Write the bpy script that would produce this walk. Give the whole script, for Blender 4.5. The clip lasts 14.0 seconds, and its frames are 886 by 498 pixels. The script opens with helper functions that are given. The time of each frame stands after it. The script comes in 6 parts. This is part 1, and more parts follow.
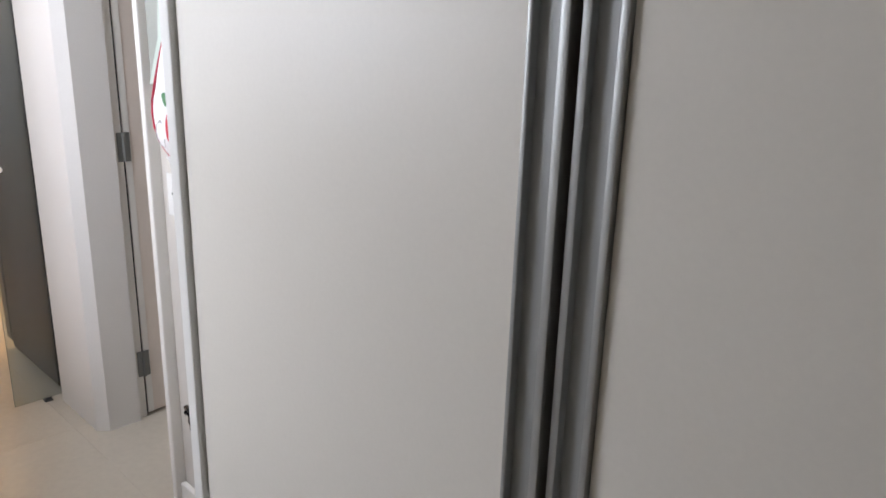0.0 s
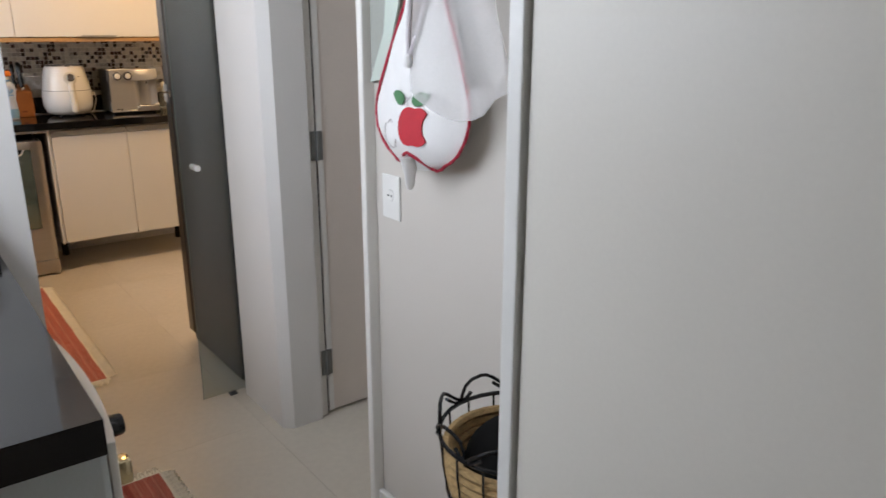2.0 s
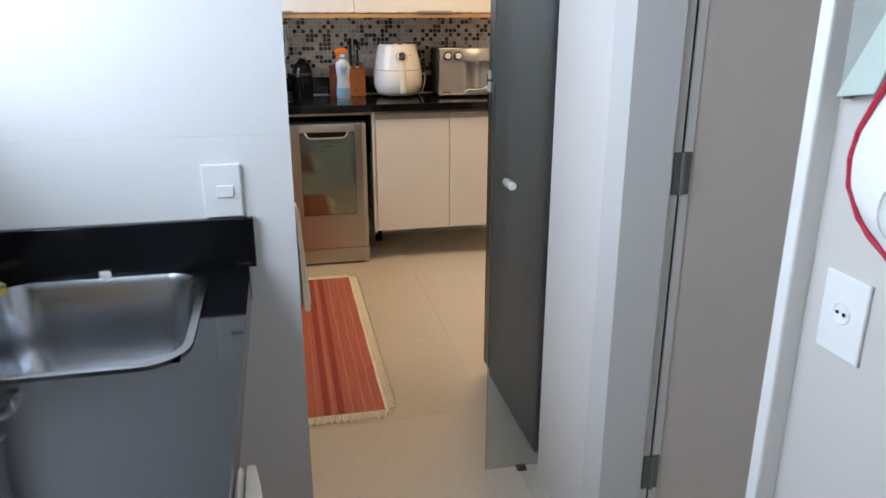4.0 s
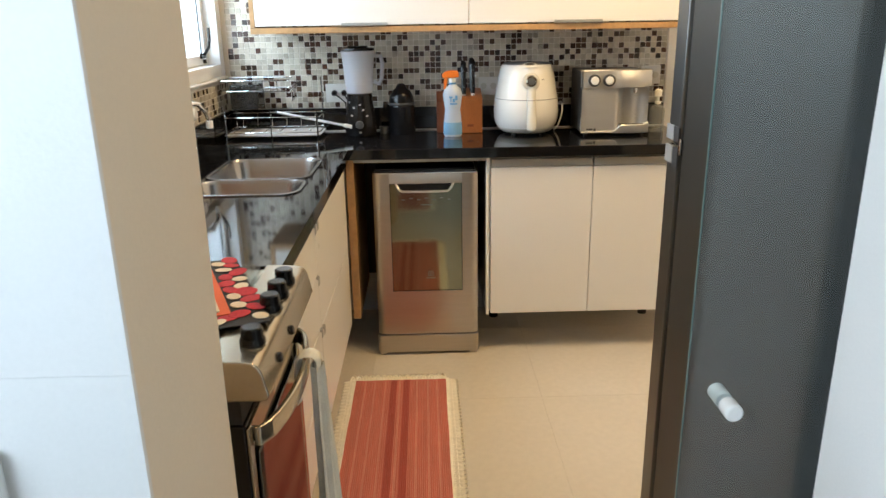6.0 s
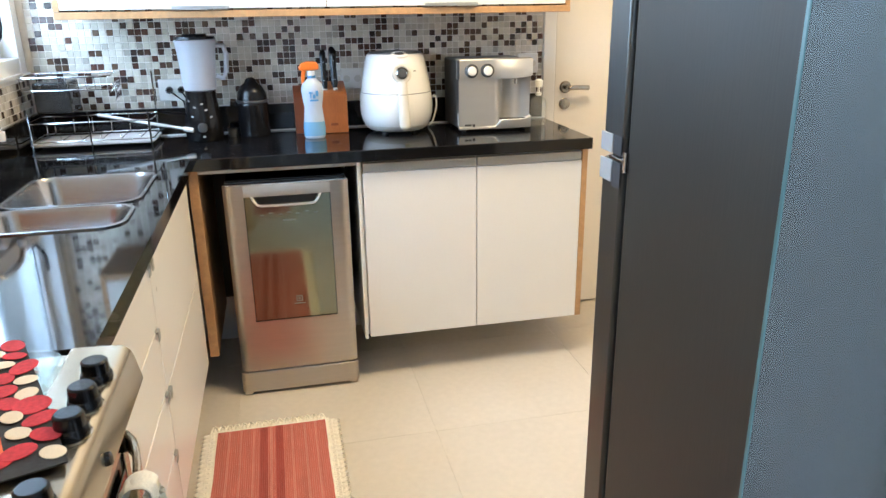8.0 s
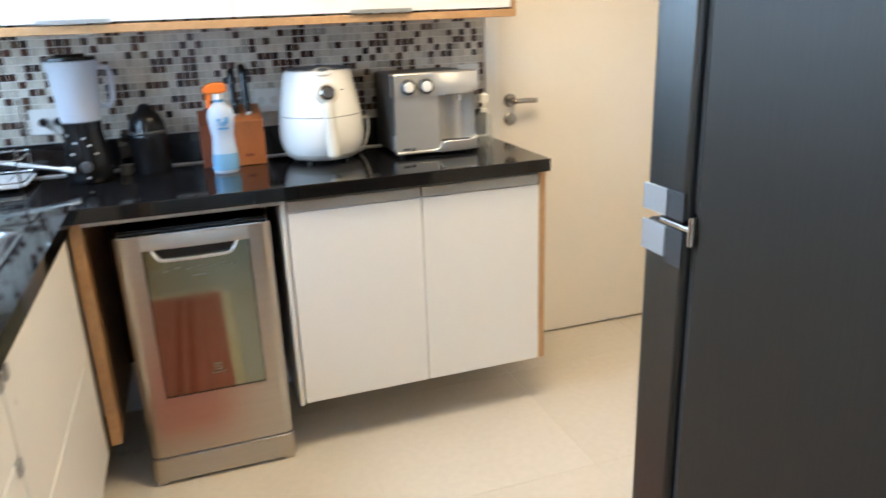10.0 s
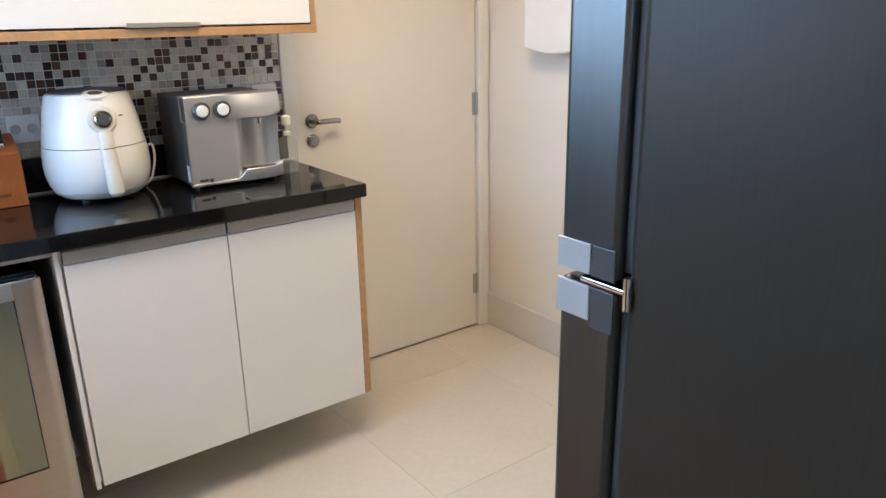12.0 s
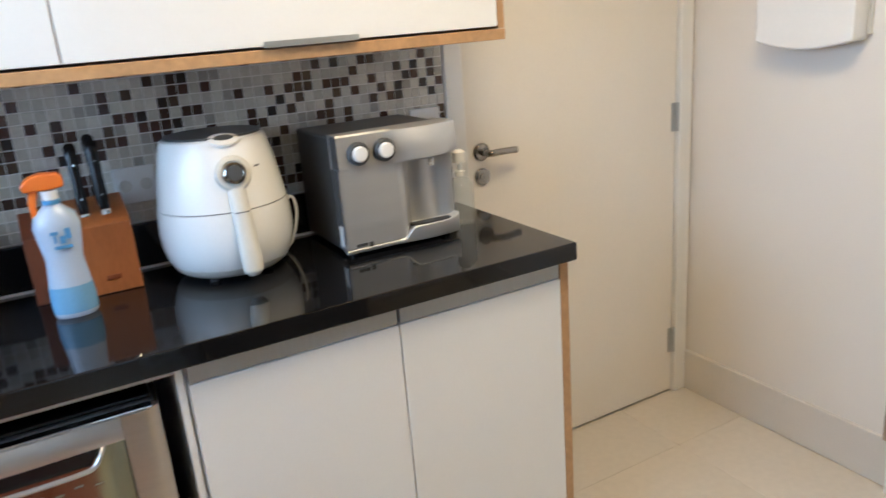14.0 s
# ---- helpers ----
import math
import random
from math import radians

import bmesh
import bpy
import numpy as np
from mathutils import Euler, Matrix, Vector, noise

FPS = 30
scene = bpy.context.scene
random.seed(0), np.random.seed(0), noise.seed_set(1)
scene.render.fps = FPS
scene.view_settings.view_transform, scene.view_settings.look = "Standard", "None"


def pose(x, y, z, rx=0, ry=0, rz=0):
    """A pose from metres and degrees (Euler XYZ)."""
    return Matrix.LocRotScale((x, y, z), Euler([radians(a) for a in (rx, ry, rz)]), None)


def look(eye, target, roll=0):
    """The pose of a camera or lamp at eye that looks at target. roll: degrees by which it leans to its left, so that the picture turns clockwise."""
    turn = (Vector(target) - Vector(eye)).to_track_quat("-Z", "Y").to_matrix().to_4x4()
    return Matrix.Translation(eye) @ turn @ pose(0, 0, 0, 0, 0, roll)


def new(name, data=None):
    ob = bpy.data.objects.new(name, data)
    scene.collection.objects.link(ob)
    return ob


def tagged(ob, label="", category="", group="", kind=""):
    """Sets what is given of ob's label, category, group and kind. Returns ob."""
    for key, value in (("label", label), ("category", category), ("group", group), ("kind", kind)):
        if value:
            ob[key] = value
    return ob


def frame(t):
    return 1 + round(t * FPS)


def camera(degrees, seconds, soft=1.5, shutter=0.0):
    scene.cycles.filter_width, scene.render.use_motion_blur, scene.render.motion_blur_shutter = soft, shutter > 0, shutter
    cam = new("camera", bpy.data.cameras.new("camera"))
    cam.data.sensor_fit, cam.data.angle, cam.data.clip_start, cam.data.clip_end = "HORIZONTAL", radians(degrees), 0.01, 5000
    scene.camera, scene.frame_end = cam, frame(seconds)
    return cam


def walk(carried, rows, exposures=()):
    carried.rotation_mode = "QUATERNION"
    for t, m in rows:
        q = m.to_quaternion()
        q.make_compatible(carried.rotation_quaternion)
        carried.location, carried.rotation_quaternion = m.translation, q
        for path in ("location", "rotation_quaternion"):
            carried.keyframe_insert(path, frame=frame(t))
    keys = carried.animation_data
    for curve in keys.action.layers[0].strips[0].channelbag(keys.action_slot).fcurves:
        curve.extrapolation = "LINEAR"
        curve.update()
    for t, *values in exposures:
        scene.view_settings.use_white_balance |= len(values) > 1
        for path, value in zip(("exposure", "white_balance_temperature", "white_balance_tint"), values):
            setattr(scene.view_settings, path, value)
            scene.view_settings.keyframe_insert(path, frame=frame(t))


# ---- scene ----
cam = camera(62.6, 14.0, 1.5, 0.2)
PATH = [
    (0, (0.157, 0.239, 1.415), (-1.159, 1.639, 0.862), 1.7),
    (0.5, (0.132, 0.217, 1.414), (-1.217, 1.586, 0.861), 3.9),
    (1, (0.052, 0.193, 1.407), (-1.252, 1.625, 0.905), 2.0),
    (1.5, (-0.072, 0.178, 1.401), (-1.456, 1.517, 0.863), 1.2),
    (2, (-0.119, 0.122, 1.402), (-1.638, 1.291, 0.831), 0.1),
    (2.5, (-0.216, 0.136, 1.39), (-1.912, 0.998, 0.773), -0.5),
    (3, (-0.37, 0.205, 1.397), (-2.218, 0.703, 0.816), -0.6),
    (3.2, (-0.45, 0.235, 1.391), (-2.293, 0.711, 0.777), 0.5),
    (5.3, (-1.598, 0.594, 1.39), (-3.481, 0.917, 0.801), -1.4),
    (5.5, (-1.702, 0.594, 1.388), (-3.59, 0.898, 0.803), -1.4),
    (6, (-1.942, 0.639, 1.389), (-3.85, 0.679, 0.787), -0.9),
    (6.5, (-2.139, 0.646, 1.387), (-4.004, 0.803, 0.683), -1.6),
    (7, (-2.282, 0.604, 1.373), (-4.123, 1.029, 0.719), -1.7),
    (7.5, (-2.299, 0.61, 1.382), (-4.147, 1.033, 0.745), -1.0),
    (9.8, (-2.669, 0.678, 1.353), (-4.521, 1.058, 0.7), -1.0),
    (10, (-2.724, 0.661, 1.371), (-4.523, 1.272, 0.747), -2.1),
    (10.5, (-2.798, 0.647, 1.381), (-4.455, 1.587, 0.773), 0.1),
    (11, (-2.829, 0.636, 1.396), (-4.451, 1.661, 0.833), -2.7),
    (11.5, (-2.886, 0.637, 1.396), (-4.478, 1.705, 0.827), -3.0),
    (12, (-2.921, 0.644, 1.384), (-4.455, 1.773, 0.774), -1.1),
    (12.5, (-3.0, 0.638, 1.38), (-4.683, 1.52, 0.757), 0.3),
    (13, (-3.17, 0.705, 1.374), (-5.021, 1.226, 0.824), -1.5),
    (13.5, (-3.403, 0.746, 1.371), (-5.238, 1.293, 0.796), -1.9),
    (14, (-3.597, 0.759, 1.394), (-5.279, 1.662, 0.795), -4.6),
]
EXPOSURES = [(0, -0.74, 7500, 27), (1, -1.02, 7500, 26), (2, -1.23, 7350, 24), (3, -1.06, 6450, 23), (5.5, -0.92, 6500, 13), (6.0, -0.62, 6450, 12), (6.5, -0.05, 6000, 12), (7, -0.03, 5480, 11), (10, -0.2, 5300, 10), (11.5, -0.48, 5100, 13), (12.5, -0.56, 5000, 13), (13, -0.56, 4850, 13), (14, -0.62, 5100, 11)]
walk(cam, [(t, look(eye, target, roll)) for t, eye, target, roll in PATH], EXPOSURES)
SKY, DAY_L, DAY_K, LAMP_K, GLOW = 0.12, 66.0, 52.0, 49.0, 4.0

# ---------------------------------------------------------------- light
world = bpy.data.worlds.new("world")
scene.world = world
world.use_nodes = True
sky = world.node_tree.nodes.new("ShaderNodeTexSky")
sky.sky_type = "NISHITA"
sky.sun_disc = False
sky.sun_elevation, sky.sun_rotation = radians(50), radians(200)
world.node_tree.links.new(sky.outputs[0], world.node_tree.nodes["Background"].inputs[0])
world.node_tree.nodes["Background"].inputs[1].default_value = SKY


def area(name, m, sx, sy, power, colour):
    data = bpy.data.lights.new(name, "AREA")
    data.shape, data.size, data.size_y, data.energy, data.color = "RECTANGLE", sx, sy, power, colour
    ob = new(name, data)
    ob.matrix_world = m
    return ob


# daylight in the two windows, which look towards -y
area("window_light_laundry", pose(-1.693, -0.45, 1.72, 68, 0, 0), 1.30, 0.92, DAY_L, (0.66, 0.84, 1.0))
area("window_light_kitchen", pose(-4.56, -0.47, 1.72, 90, 0, 0), 1.25, 0.95, DAY_K, (0.72, 0.87, 1.0))
# the lit ceiling lamps
area("kitchen_ceiling_light", pose(-4.20, 1.45, 2.50), 0.60, 0.60, LAMP_K, (1.0, 0.69, 0.31))

# ---------------------------------------------------------------- materials


def shader(name, colour, rough=0.5, metal=0.0, vary=0.06, scale=12.0, bump=0.05, grain=180.0, coat=0.0, stretch=(1, 1, 1), trans=0.0, spec=0.5):
    """A principled material with broad and fine variation of colour, roughness and relief."""
    m = bpy.data.materials.new(name)
    m.use_nodes = True
    nt = m.node_tree
    b = nt.nodes["Principled BSDF"]
    co = nt.nodes.new("ShaderNodeTexCoord")
    mp = nt.nodes.new("ShaderNodeMapping")
    mp.inputs["Scale"].default_value = stretch
    nt.links.new(co.outputs["Object"], mp.inputs[0])
    n1 = nt.nodes.new("ShaderNodeTexNoise")
    n1.inputs["Scale"].default_value, n1.inputs["Detail"].default_value = scale, 4
    n2 = nt.nodes.new("ShaderNodeTexNoise")
    n2.inputs["Scale"].default_value, n2.inputs["Detail"].default_value = grain, 2
    for n in (n1, n2):
        nt.links.new(mp.outputs[0], n.inputs["Vector"])
    add = nt.nodes.new("ShaderNodeMath")
    add.operation = "ADD"
    nt.links.new(n1.outputs["Fac"], add.inputs[0])
    nt.links.new(n2.outputs["Fac"], add.inputs[1])
    rng = nt.nodes.new("ShaderNodeMapRange")
    rng.inputs["From Min"].default_value, rng.inputs["From Max"].default_value = 0.6, 1.4
    rng.inputs["To Min"].default_value, rng.inputs["To Max"].default_value = 1 - vary, 1 + vary
    nt.links.new(add.outputs[0], rng.inputs["Value"])
    mul = nt.nodes.new("ShaderNodeVectorMath")
    mul.operation = "SCALE"
    mul.inputs[0].default_value = colour
    nt.links.new(rng.outputs[0], mul.inputs["Scale"])
    nt.links.new(mul.outputs[0], b.inputs["Base Color"])
    r2 = nt.nodes.new("ShaderNodeMapRange")
    r2.inputs["To Min"].default_value, r2.inputs["To Max"].default_value = max(rough - 0.06, 0.02), rough + 0.06
    nt.links.new(n1.outputs["Fac"], r2.inputs["Value"])
    nt.links.new(r2.outputs[0], b.inputs["Roughness"])
    b.inputs["Metallic"].default_value = metal
    b.inputs["Coat Weight"].default_value = coat
    b.inputs["Coat Roughness"].default_value = 0.05
    b.inputs["Transmission Weight"].default_value = trans
    b.inputs["Specular IOR Level"].default_value = spec
    if bump:
        bp = nt.nodes.new("ShaderNodeBump")
        bp.inputs["Strength"].default_value, bp.inputs["Distance"].default_value = bump, 0.002
        nt.links.new(n2.outputs["Fac"], bp.inputs["Height"])
        nt.links.new(bp.outputs[0], b.inputs["Normal"])
    return m


def ramp_colour(m, socket, stops):
    """Colour m by stops of (place, colour) along the given output of a new node."""
    nt = m.node_tree
    node = nt.nodes.new(socket[0])
    ramp = nt.nodes.new("ShaderNodeValToRGB")
    ramp.color_ramp.interpolation = "CONSTANT"
    el = ramp.color_ramp.elements
    while len(el) < len(stops):
        el.new(0.5)
    for e, (p, c) in zip(el, stops):
        e.position, e.color = p, (*c, 1)
    nt.links.new(node.outputs[socket[1]], ramp.inputs[0])
    scale = [n for n in nt.nodes if n.type == "VECT_MATH"][0]
    nt.links.new(ramp.outputs[0], scale.inputs[0])
    return m


paint = shader("wall_paint", (0.74, 0.72, 0.69), 0.6, vary=0.025, scale=3, bump=0.12, grain=260)
ceiling_paint = shader("ceiling_paint", (0.80, 0.79, 0.77), 0.75, vary=0.02, bump=0.05)
door_paint = shader("door_paint", (0.78, 0.73, 0.65), 0.42, vary=0.02, scale=5, bump=0.04, grain=120)
trim_paint = shader("trim_paint", (0.78, 0.76, 0.72), 0.40, vary=0.02, bump=0.03)
lacquer = shader("white_lacquer", (0.80, 0.79, 0.76), 0.30, vary=0.015, scale=4, bump=0.015)
wardrobe_white = shader("wardrobe_laminate", (0.765, 0.725, 0.655), 0.40, vary=0.02, scale=2.5, bump=0.02)
oak = shader("oak_edge", (0.46, 0.27, 0.12), 0.5, vary=0.22, scale=9, bump=0.15, grain=60, stretch=(1, 1, 1))
granite = shader("black_granite", (0.006, 0.006, 0.007), 0.035, vary=0.35, scale=60, bump=0.0, grain=420, spec=0.55)
inox = shader("brushed_stainless", (0.58, 0.56, 0.53), 0.38, 1.0, vary=0.07, scale=5, bump=0.05, grain=220, stretch=(1, 1, 14))
dish_steel = shader("dishwasher_steel", (0.48, 0.44, 0.395), 0.32, 1.0, vary=0.06, scale=5, bump=0.05, grain=220, stretch=(1, 1, 14))
purifier_silver = shader("purifier_silver", (0.52, 0.52, 0.515), 0.40, 0.7, vary=0.04, scale=5, bump=0.03, grain=220, stretch=(1, 1, 14))
tray_steel = shader("satin_tray_steel", (0.70, 0.71, 0.72), 0.45, 0.45, vary=0.06, scale=6, bump=0.03)
soft_black = shader("black_cotton", (0.006, 0.006, 0.006), 0.95, vary=0.3, scale=30, bump=0.4, spec=0.15)
sink_steel = shader("sink_steel", (0.38, 0.385, 0.40), 0.24, 1.0, vary=0.08, scale=7, bump=0.04, grain=300)
fridge_steel = shader("dark_stainless", (0.10, 0.10, 0.096), 0.32, 0.9, vary=0.06, scale=4, bump=0.04, grain=260, stretch=(1, 1, 0.06))
fridge_side = shader("dark_fridge_paint", (0.036, 0.0305, 0.0225), 0.45, 0.2, vary=0.12, scale=4, bump=0.05, grain=320, spec=0.34, stretch=(1, 1, 0.05))
alu = shader("anodised_aluminium", (0.44, 0.45, 0.445), 0.46, 0.75, vary=0.05, scale=5, bump=0.03, grain=200, stretch=(1, 1, 0.1))
# alu darkened for the shade in gaps and profiles; also the dull hinges
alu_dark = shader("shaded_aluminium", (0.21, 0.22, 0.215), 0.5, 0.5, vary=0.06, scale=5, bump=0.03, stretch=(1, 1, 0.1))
# alu again, its colour lowered for the shade inside the finger channels
channel_alu = shader("recess_shade_aluminium", (0.34, 0.35, 0.345), 0.5, 0.4, vary=0.06, scale=5, bump=0.03, stretch=(1, 1, 0.1))
chrome = shader("chrome", (0.75, 0.75, 0.75), 0.08, 1.0, vary=0.03, bump=0.0)
black = shader("black_plastic", (0.007, 0.007, 0.008), 0.22, vary=0.2, scale=20, bump=0.03, spec=0.32)
# stands for deep shade in gaps and behind the dishwasher
black_matte = shader("deep_shade_black", (0.012, 0.0115, 0.011), 0.6, vary=0.2, bump=0.03)
rubber = shader("grey_gasket", (0.05, 0.05, 0.05), 0.7)
white_plastic = shader("white_plastic", (0.80, 0.79, 0.76), 0.22, vary=0.02, scale=6, bump=0.01)
grey_plastic = shader("grey_plastic", (0.62, 0.60, 0.54), 0.35, vary=0.03, bump=0.02)
silver_plastic = shader("silver_plastic", (0.45, 0.45, 0.44), 0.42, 0.2, vary=0.04)
dark_grey = shader("dark_grey_plastic", (0.06, 0.062, 0.065), 0.4, vary=0.08)
floor_tile = ramp_colour(shader("porcelain_tile", (0.6, 0.56, 0.49), 0.24, vary=0.05, scale=2.6, bump=0.02, grain=40), ("ShaderNodeObjectInfo", "Random"),
                         [(0, (0.60, 0.545, 0.46)), (0.3, (0.615, 0.56, 0.475)), (0.7, (0.59, 0.54, 0.46))])
joint = shader("floor_joint", (0.585, 0.535, 0.45), 0.5)
grout = shader("white_grout", (0.80, 0.77, 0.71), 0.8, vary=0.06, scale=30)
MOSAIC = [(0.0, (0.60, 0.56, 0.475)), (0.27, (0.52, 0.485, 0.41)), (0.47, (0.67, 0.63, 0.54)), (0.65, (0.38, 0.35, 0.295)),
          (0.69, (0.060, 0.034, 0.025)), (0.80, (0.095, 0.062, 0.040)), (0.88, (0.075, 0.036, 0.026)), (0.94, (0.032, 0.023, 0.020))]
mosaic_tile = ramp_colour(shader("mosaic_tile", (0.4, 0.4, 0.4), 0.16, vary=0.10, scale=70, bump=0.05, grain=200), ("ShaderNodeObjectInfo", "Random"), MOSAIC)
mosaic_far = ramp_colour(shader("mosaic_tile_joined", (0.4, 0.4, 0.4), 0.16, vary=0.10, scale=70, bump=0.05, grain=200), ("ShaderNodeNewGeometry", "Random Per Island"), MOSAIC)


def woven(name, colour, fleck):
    """Ribbed cotton: rows of weft with pale flecks of warp between them."""
    m = shader(name, colour, 0.95, vary=0.26, scale=30, bump=0.0, grain=150, stretch=(0.12, 1.6, 1))
    nt = m.node_tree
    b = nt.nodes["Principled BSDF"]
    co = nt.nodes.new("ShaderNodeTexCoord")
    ck = nt.nodes.new("ShaderNodeTexBrick")
    ck.inputs["Scale"].default_value = 1.0
    ck.inputs["Brick Width"].default_value, ck.inputs["Row Height"].default_value = 0.012, 0.0062
    ck.inputs["Mortar Size"].default_value, ck.inputs["Mortar Smooth"].default_value = 0.0007, 0.9
    nt.links.new(co.outputs["Object"], ck.inputs["Vector"])
    base = [n for n in nt.nodes if n.type == "VECT_MATH"][0]
    mx = nt.nodes.new("ShaderNodeMix")
    mx.data_type = "RGBA"
    nt.links.new(ck.outputs["Fac"], mx.inputs["Factor"])
    nt.links.new(base.outputs[0], mx.inputs[6])
    mx.inputs[7].default_value = (*fleck, 1)
    nt.links.new(mx.outputs[2], b.inputs["Base Color"])
    bp = nt.nodes.new("ShaderNodeBump")
    bp.inputs["Strength"].default_value, bp.inputs["Distance"].default_value = 0.7, 0.002
    bp.invert = True
    nt.links.new(ck.outputs["Fac"], bp.inputs["Height"])
    nt.links.new(bp.outputs[0], b.inputs["Normal"])
    return m


rug_red = woven("red_woven_cotton", (0.50, 0.125, 0.090), (0.64, 0.34, 0.27))
rug_dark = woven("dark_red_woven_cotton", (0.35, 0.062, 0.046), (0.42, 0.14, 0.11))
rug_pale = woven("pale_red_woven_cotton", (0.56, 0.20, 0.15), (0.66, 0.40, 0.32))
crochet = shader("cream_crochet", (0.86, 0.80, 0.67), 0.95, vary=0.12, scale=40, bump=0.5)
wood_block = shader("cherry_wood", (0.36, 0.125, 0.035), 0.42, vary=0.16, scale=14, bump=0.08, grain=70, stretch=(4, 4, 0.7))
# wood_block's settings in a darker tone, for the left part and the mark
wood_dark = shader("cherry_wood_darker", (0.20, 0.055, 0.02), 0.45, vary=0.16, scale=14, bump=0.08, grain=70, stretch=(4, 4, 0.7))
orange = shader("orange_plastic", (0.85, 0.20, 0.02), 0.35, vary=0.03)
terracotta = shader("terracotta_board", (0.55, 0.17, 0.06), 0.55, vary=0.12, scale=15)
milky = shader("milky_plastic", (0.66, 0.76, 0.90), 0.25, vary=0.03, trans=0.35)
blue_liquid = shader("pale_blue_liquid", (0.30, 0.58, 0.86), 0.2, vary=0.04, trans=0.4)
label_blue = shader("blue_print", (0.10, 0.27, 0.50), 0.5)
frosted = shader("frosted_jar", (0.72, 0.74, 0.80), 0.30, vary=0.03, trans=0.45)
yellow = shader("yellow_plastic", (0.90, 0.46, 0.012), 0.30, vary=0.03, scale=8, bump=0.02)
sponge_yellow = shader("sponge_yellow", (0.72, 0.58, 0.10), 0.9, vary=0.1, bump=0.8, grain=300)
sponge_green = shader("sponge_green", (0.28, 0.30, 0.12), 0.95, vary=0.15, bump=0.8, grain=300)
straw = shader("woven_straw", (0.42, 0.27, 0.12), 0.85, vary=0.35, scale=60, bump=0.7, grain=160, stretch=(1, 1, 3))
fabric = shader("white_cotton", (0.80, 0.79, 0.78), 0.9, vary=0.04, scale=25, bump=0.25, grain=500)
red_piping = shader("red_piping", (0.44, 0.014, 0.04), 0.7, vary=0.08)
apple_red = shader("red_applique", (0.56, 0.022, 0.036), 0.7, vary=0.06, scale=20)
leaf_green = shader("green_applique", (0.06, 0.20, 0.09), 0.75, vary=0.1)
grey_thread = shader("grey_thread", (0.50, 0.47, 0.47), 0.9)
pale_green = shader("pale_green_plastic", (0.50, 0.58, 0.52), 0.5, vary=0.06)
cloth_cream = shader("cream_cotton", (0.72, 0.60, 0.42), 0.9, vary=0.06, scale=25, bump=0.3, grain=400)
cloth_orange = shader("orange_cotton_band", (0.75, 0.15, 0.05), 0.9, vary=0.08, bump=0.3)
cloth_black = shader("black_printed_cotton", (0.03, 0.028, 0.025), 0.9, vary=0.2, bump=0.3)
cloth_red = shader("red_printed_cotton", (0.50, 0.03, 0.035), 0.9, vary=0.3, scale=25, bump=0.3)
towel_cloth = shader("pale_tea_towel", (0.86, 0.83, 0.72), 0.95, vary=0.10, scale=20, bump=0.5, grain=300)
stove_steel = shader("stove_champagne_steel", (0.47, 0.415, 0.325), 0.22, 0.9, vary=0.06, scale=6, bump=0.03)
oven_glass = shader("oven_black_glass", (0.015, 0.013, 0.012), 0.06, vary=0.1, bump=0.0)
faded_print = shader("faded_grey_print", (0.24, 0.24, 0.21), 0.5, vary=0.1, scale=60)
mirror_glass = shader("mirrored_dark_glass", (0.27, 0.28, 0.215), 0.05, 0.95, vary=0.03, bump=0.0)
# washer enamel with the skylit shade under the counter in its colour
washer_side = shader("washer_enamel_in_shade", (0.54, 0.58, 0.57), 0.35, vary=0.03, scale=4)
washer_white = shader("washer_white", (0.76, 0.72, 0.66), 0.3, vary=0.02)
pewter = shader("satin_pewter", (0.34, 0.32, 0.29), 0.22, 1.0, vary=0.05, bump=0.0)
brass = shader("warm_chrome", (0.70, 0.58, 0.36), 0.15, 1.0, vary=0.05)
sash_white = shader("white_window_frame", (0.78, 0.79, 0.80), 0.35, vary=0.02)
lamp_glow = bpy.data.materials.new("lamp_diffuser")
lamp_glow.use_nodes = True
lamp_glow.node_tree.nodes["Principled BSDF"].inputs["Emission Color"].default_value = (1.0, 0.8, 0.58, 1)
lamp_glow.node_tree.nodes["Principled BSDF"].inputs["Emission Strength"].default_value = 2.0


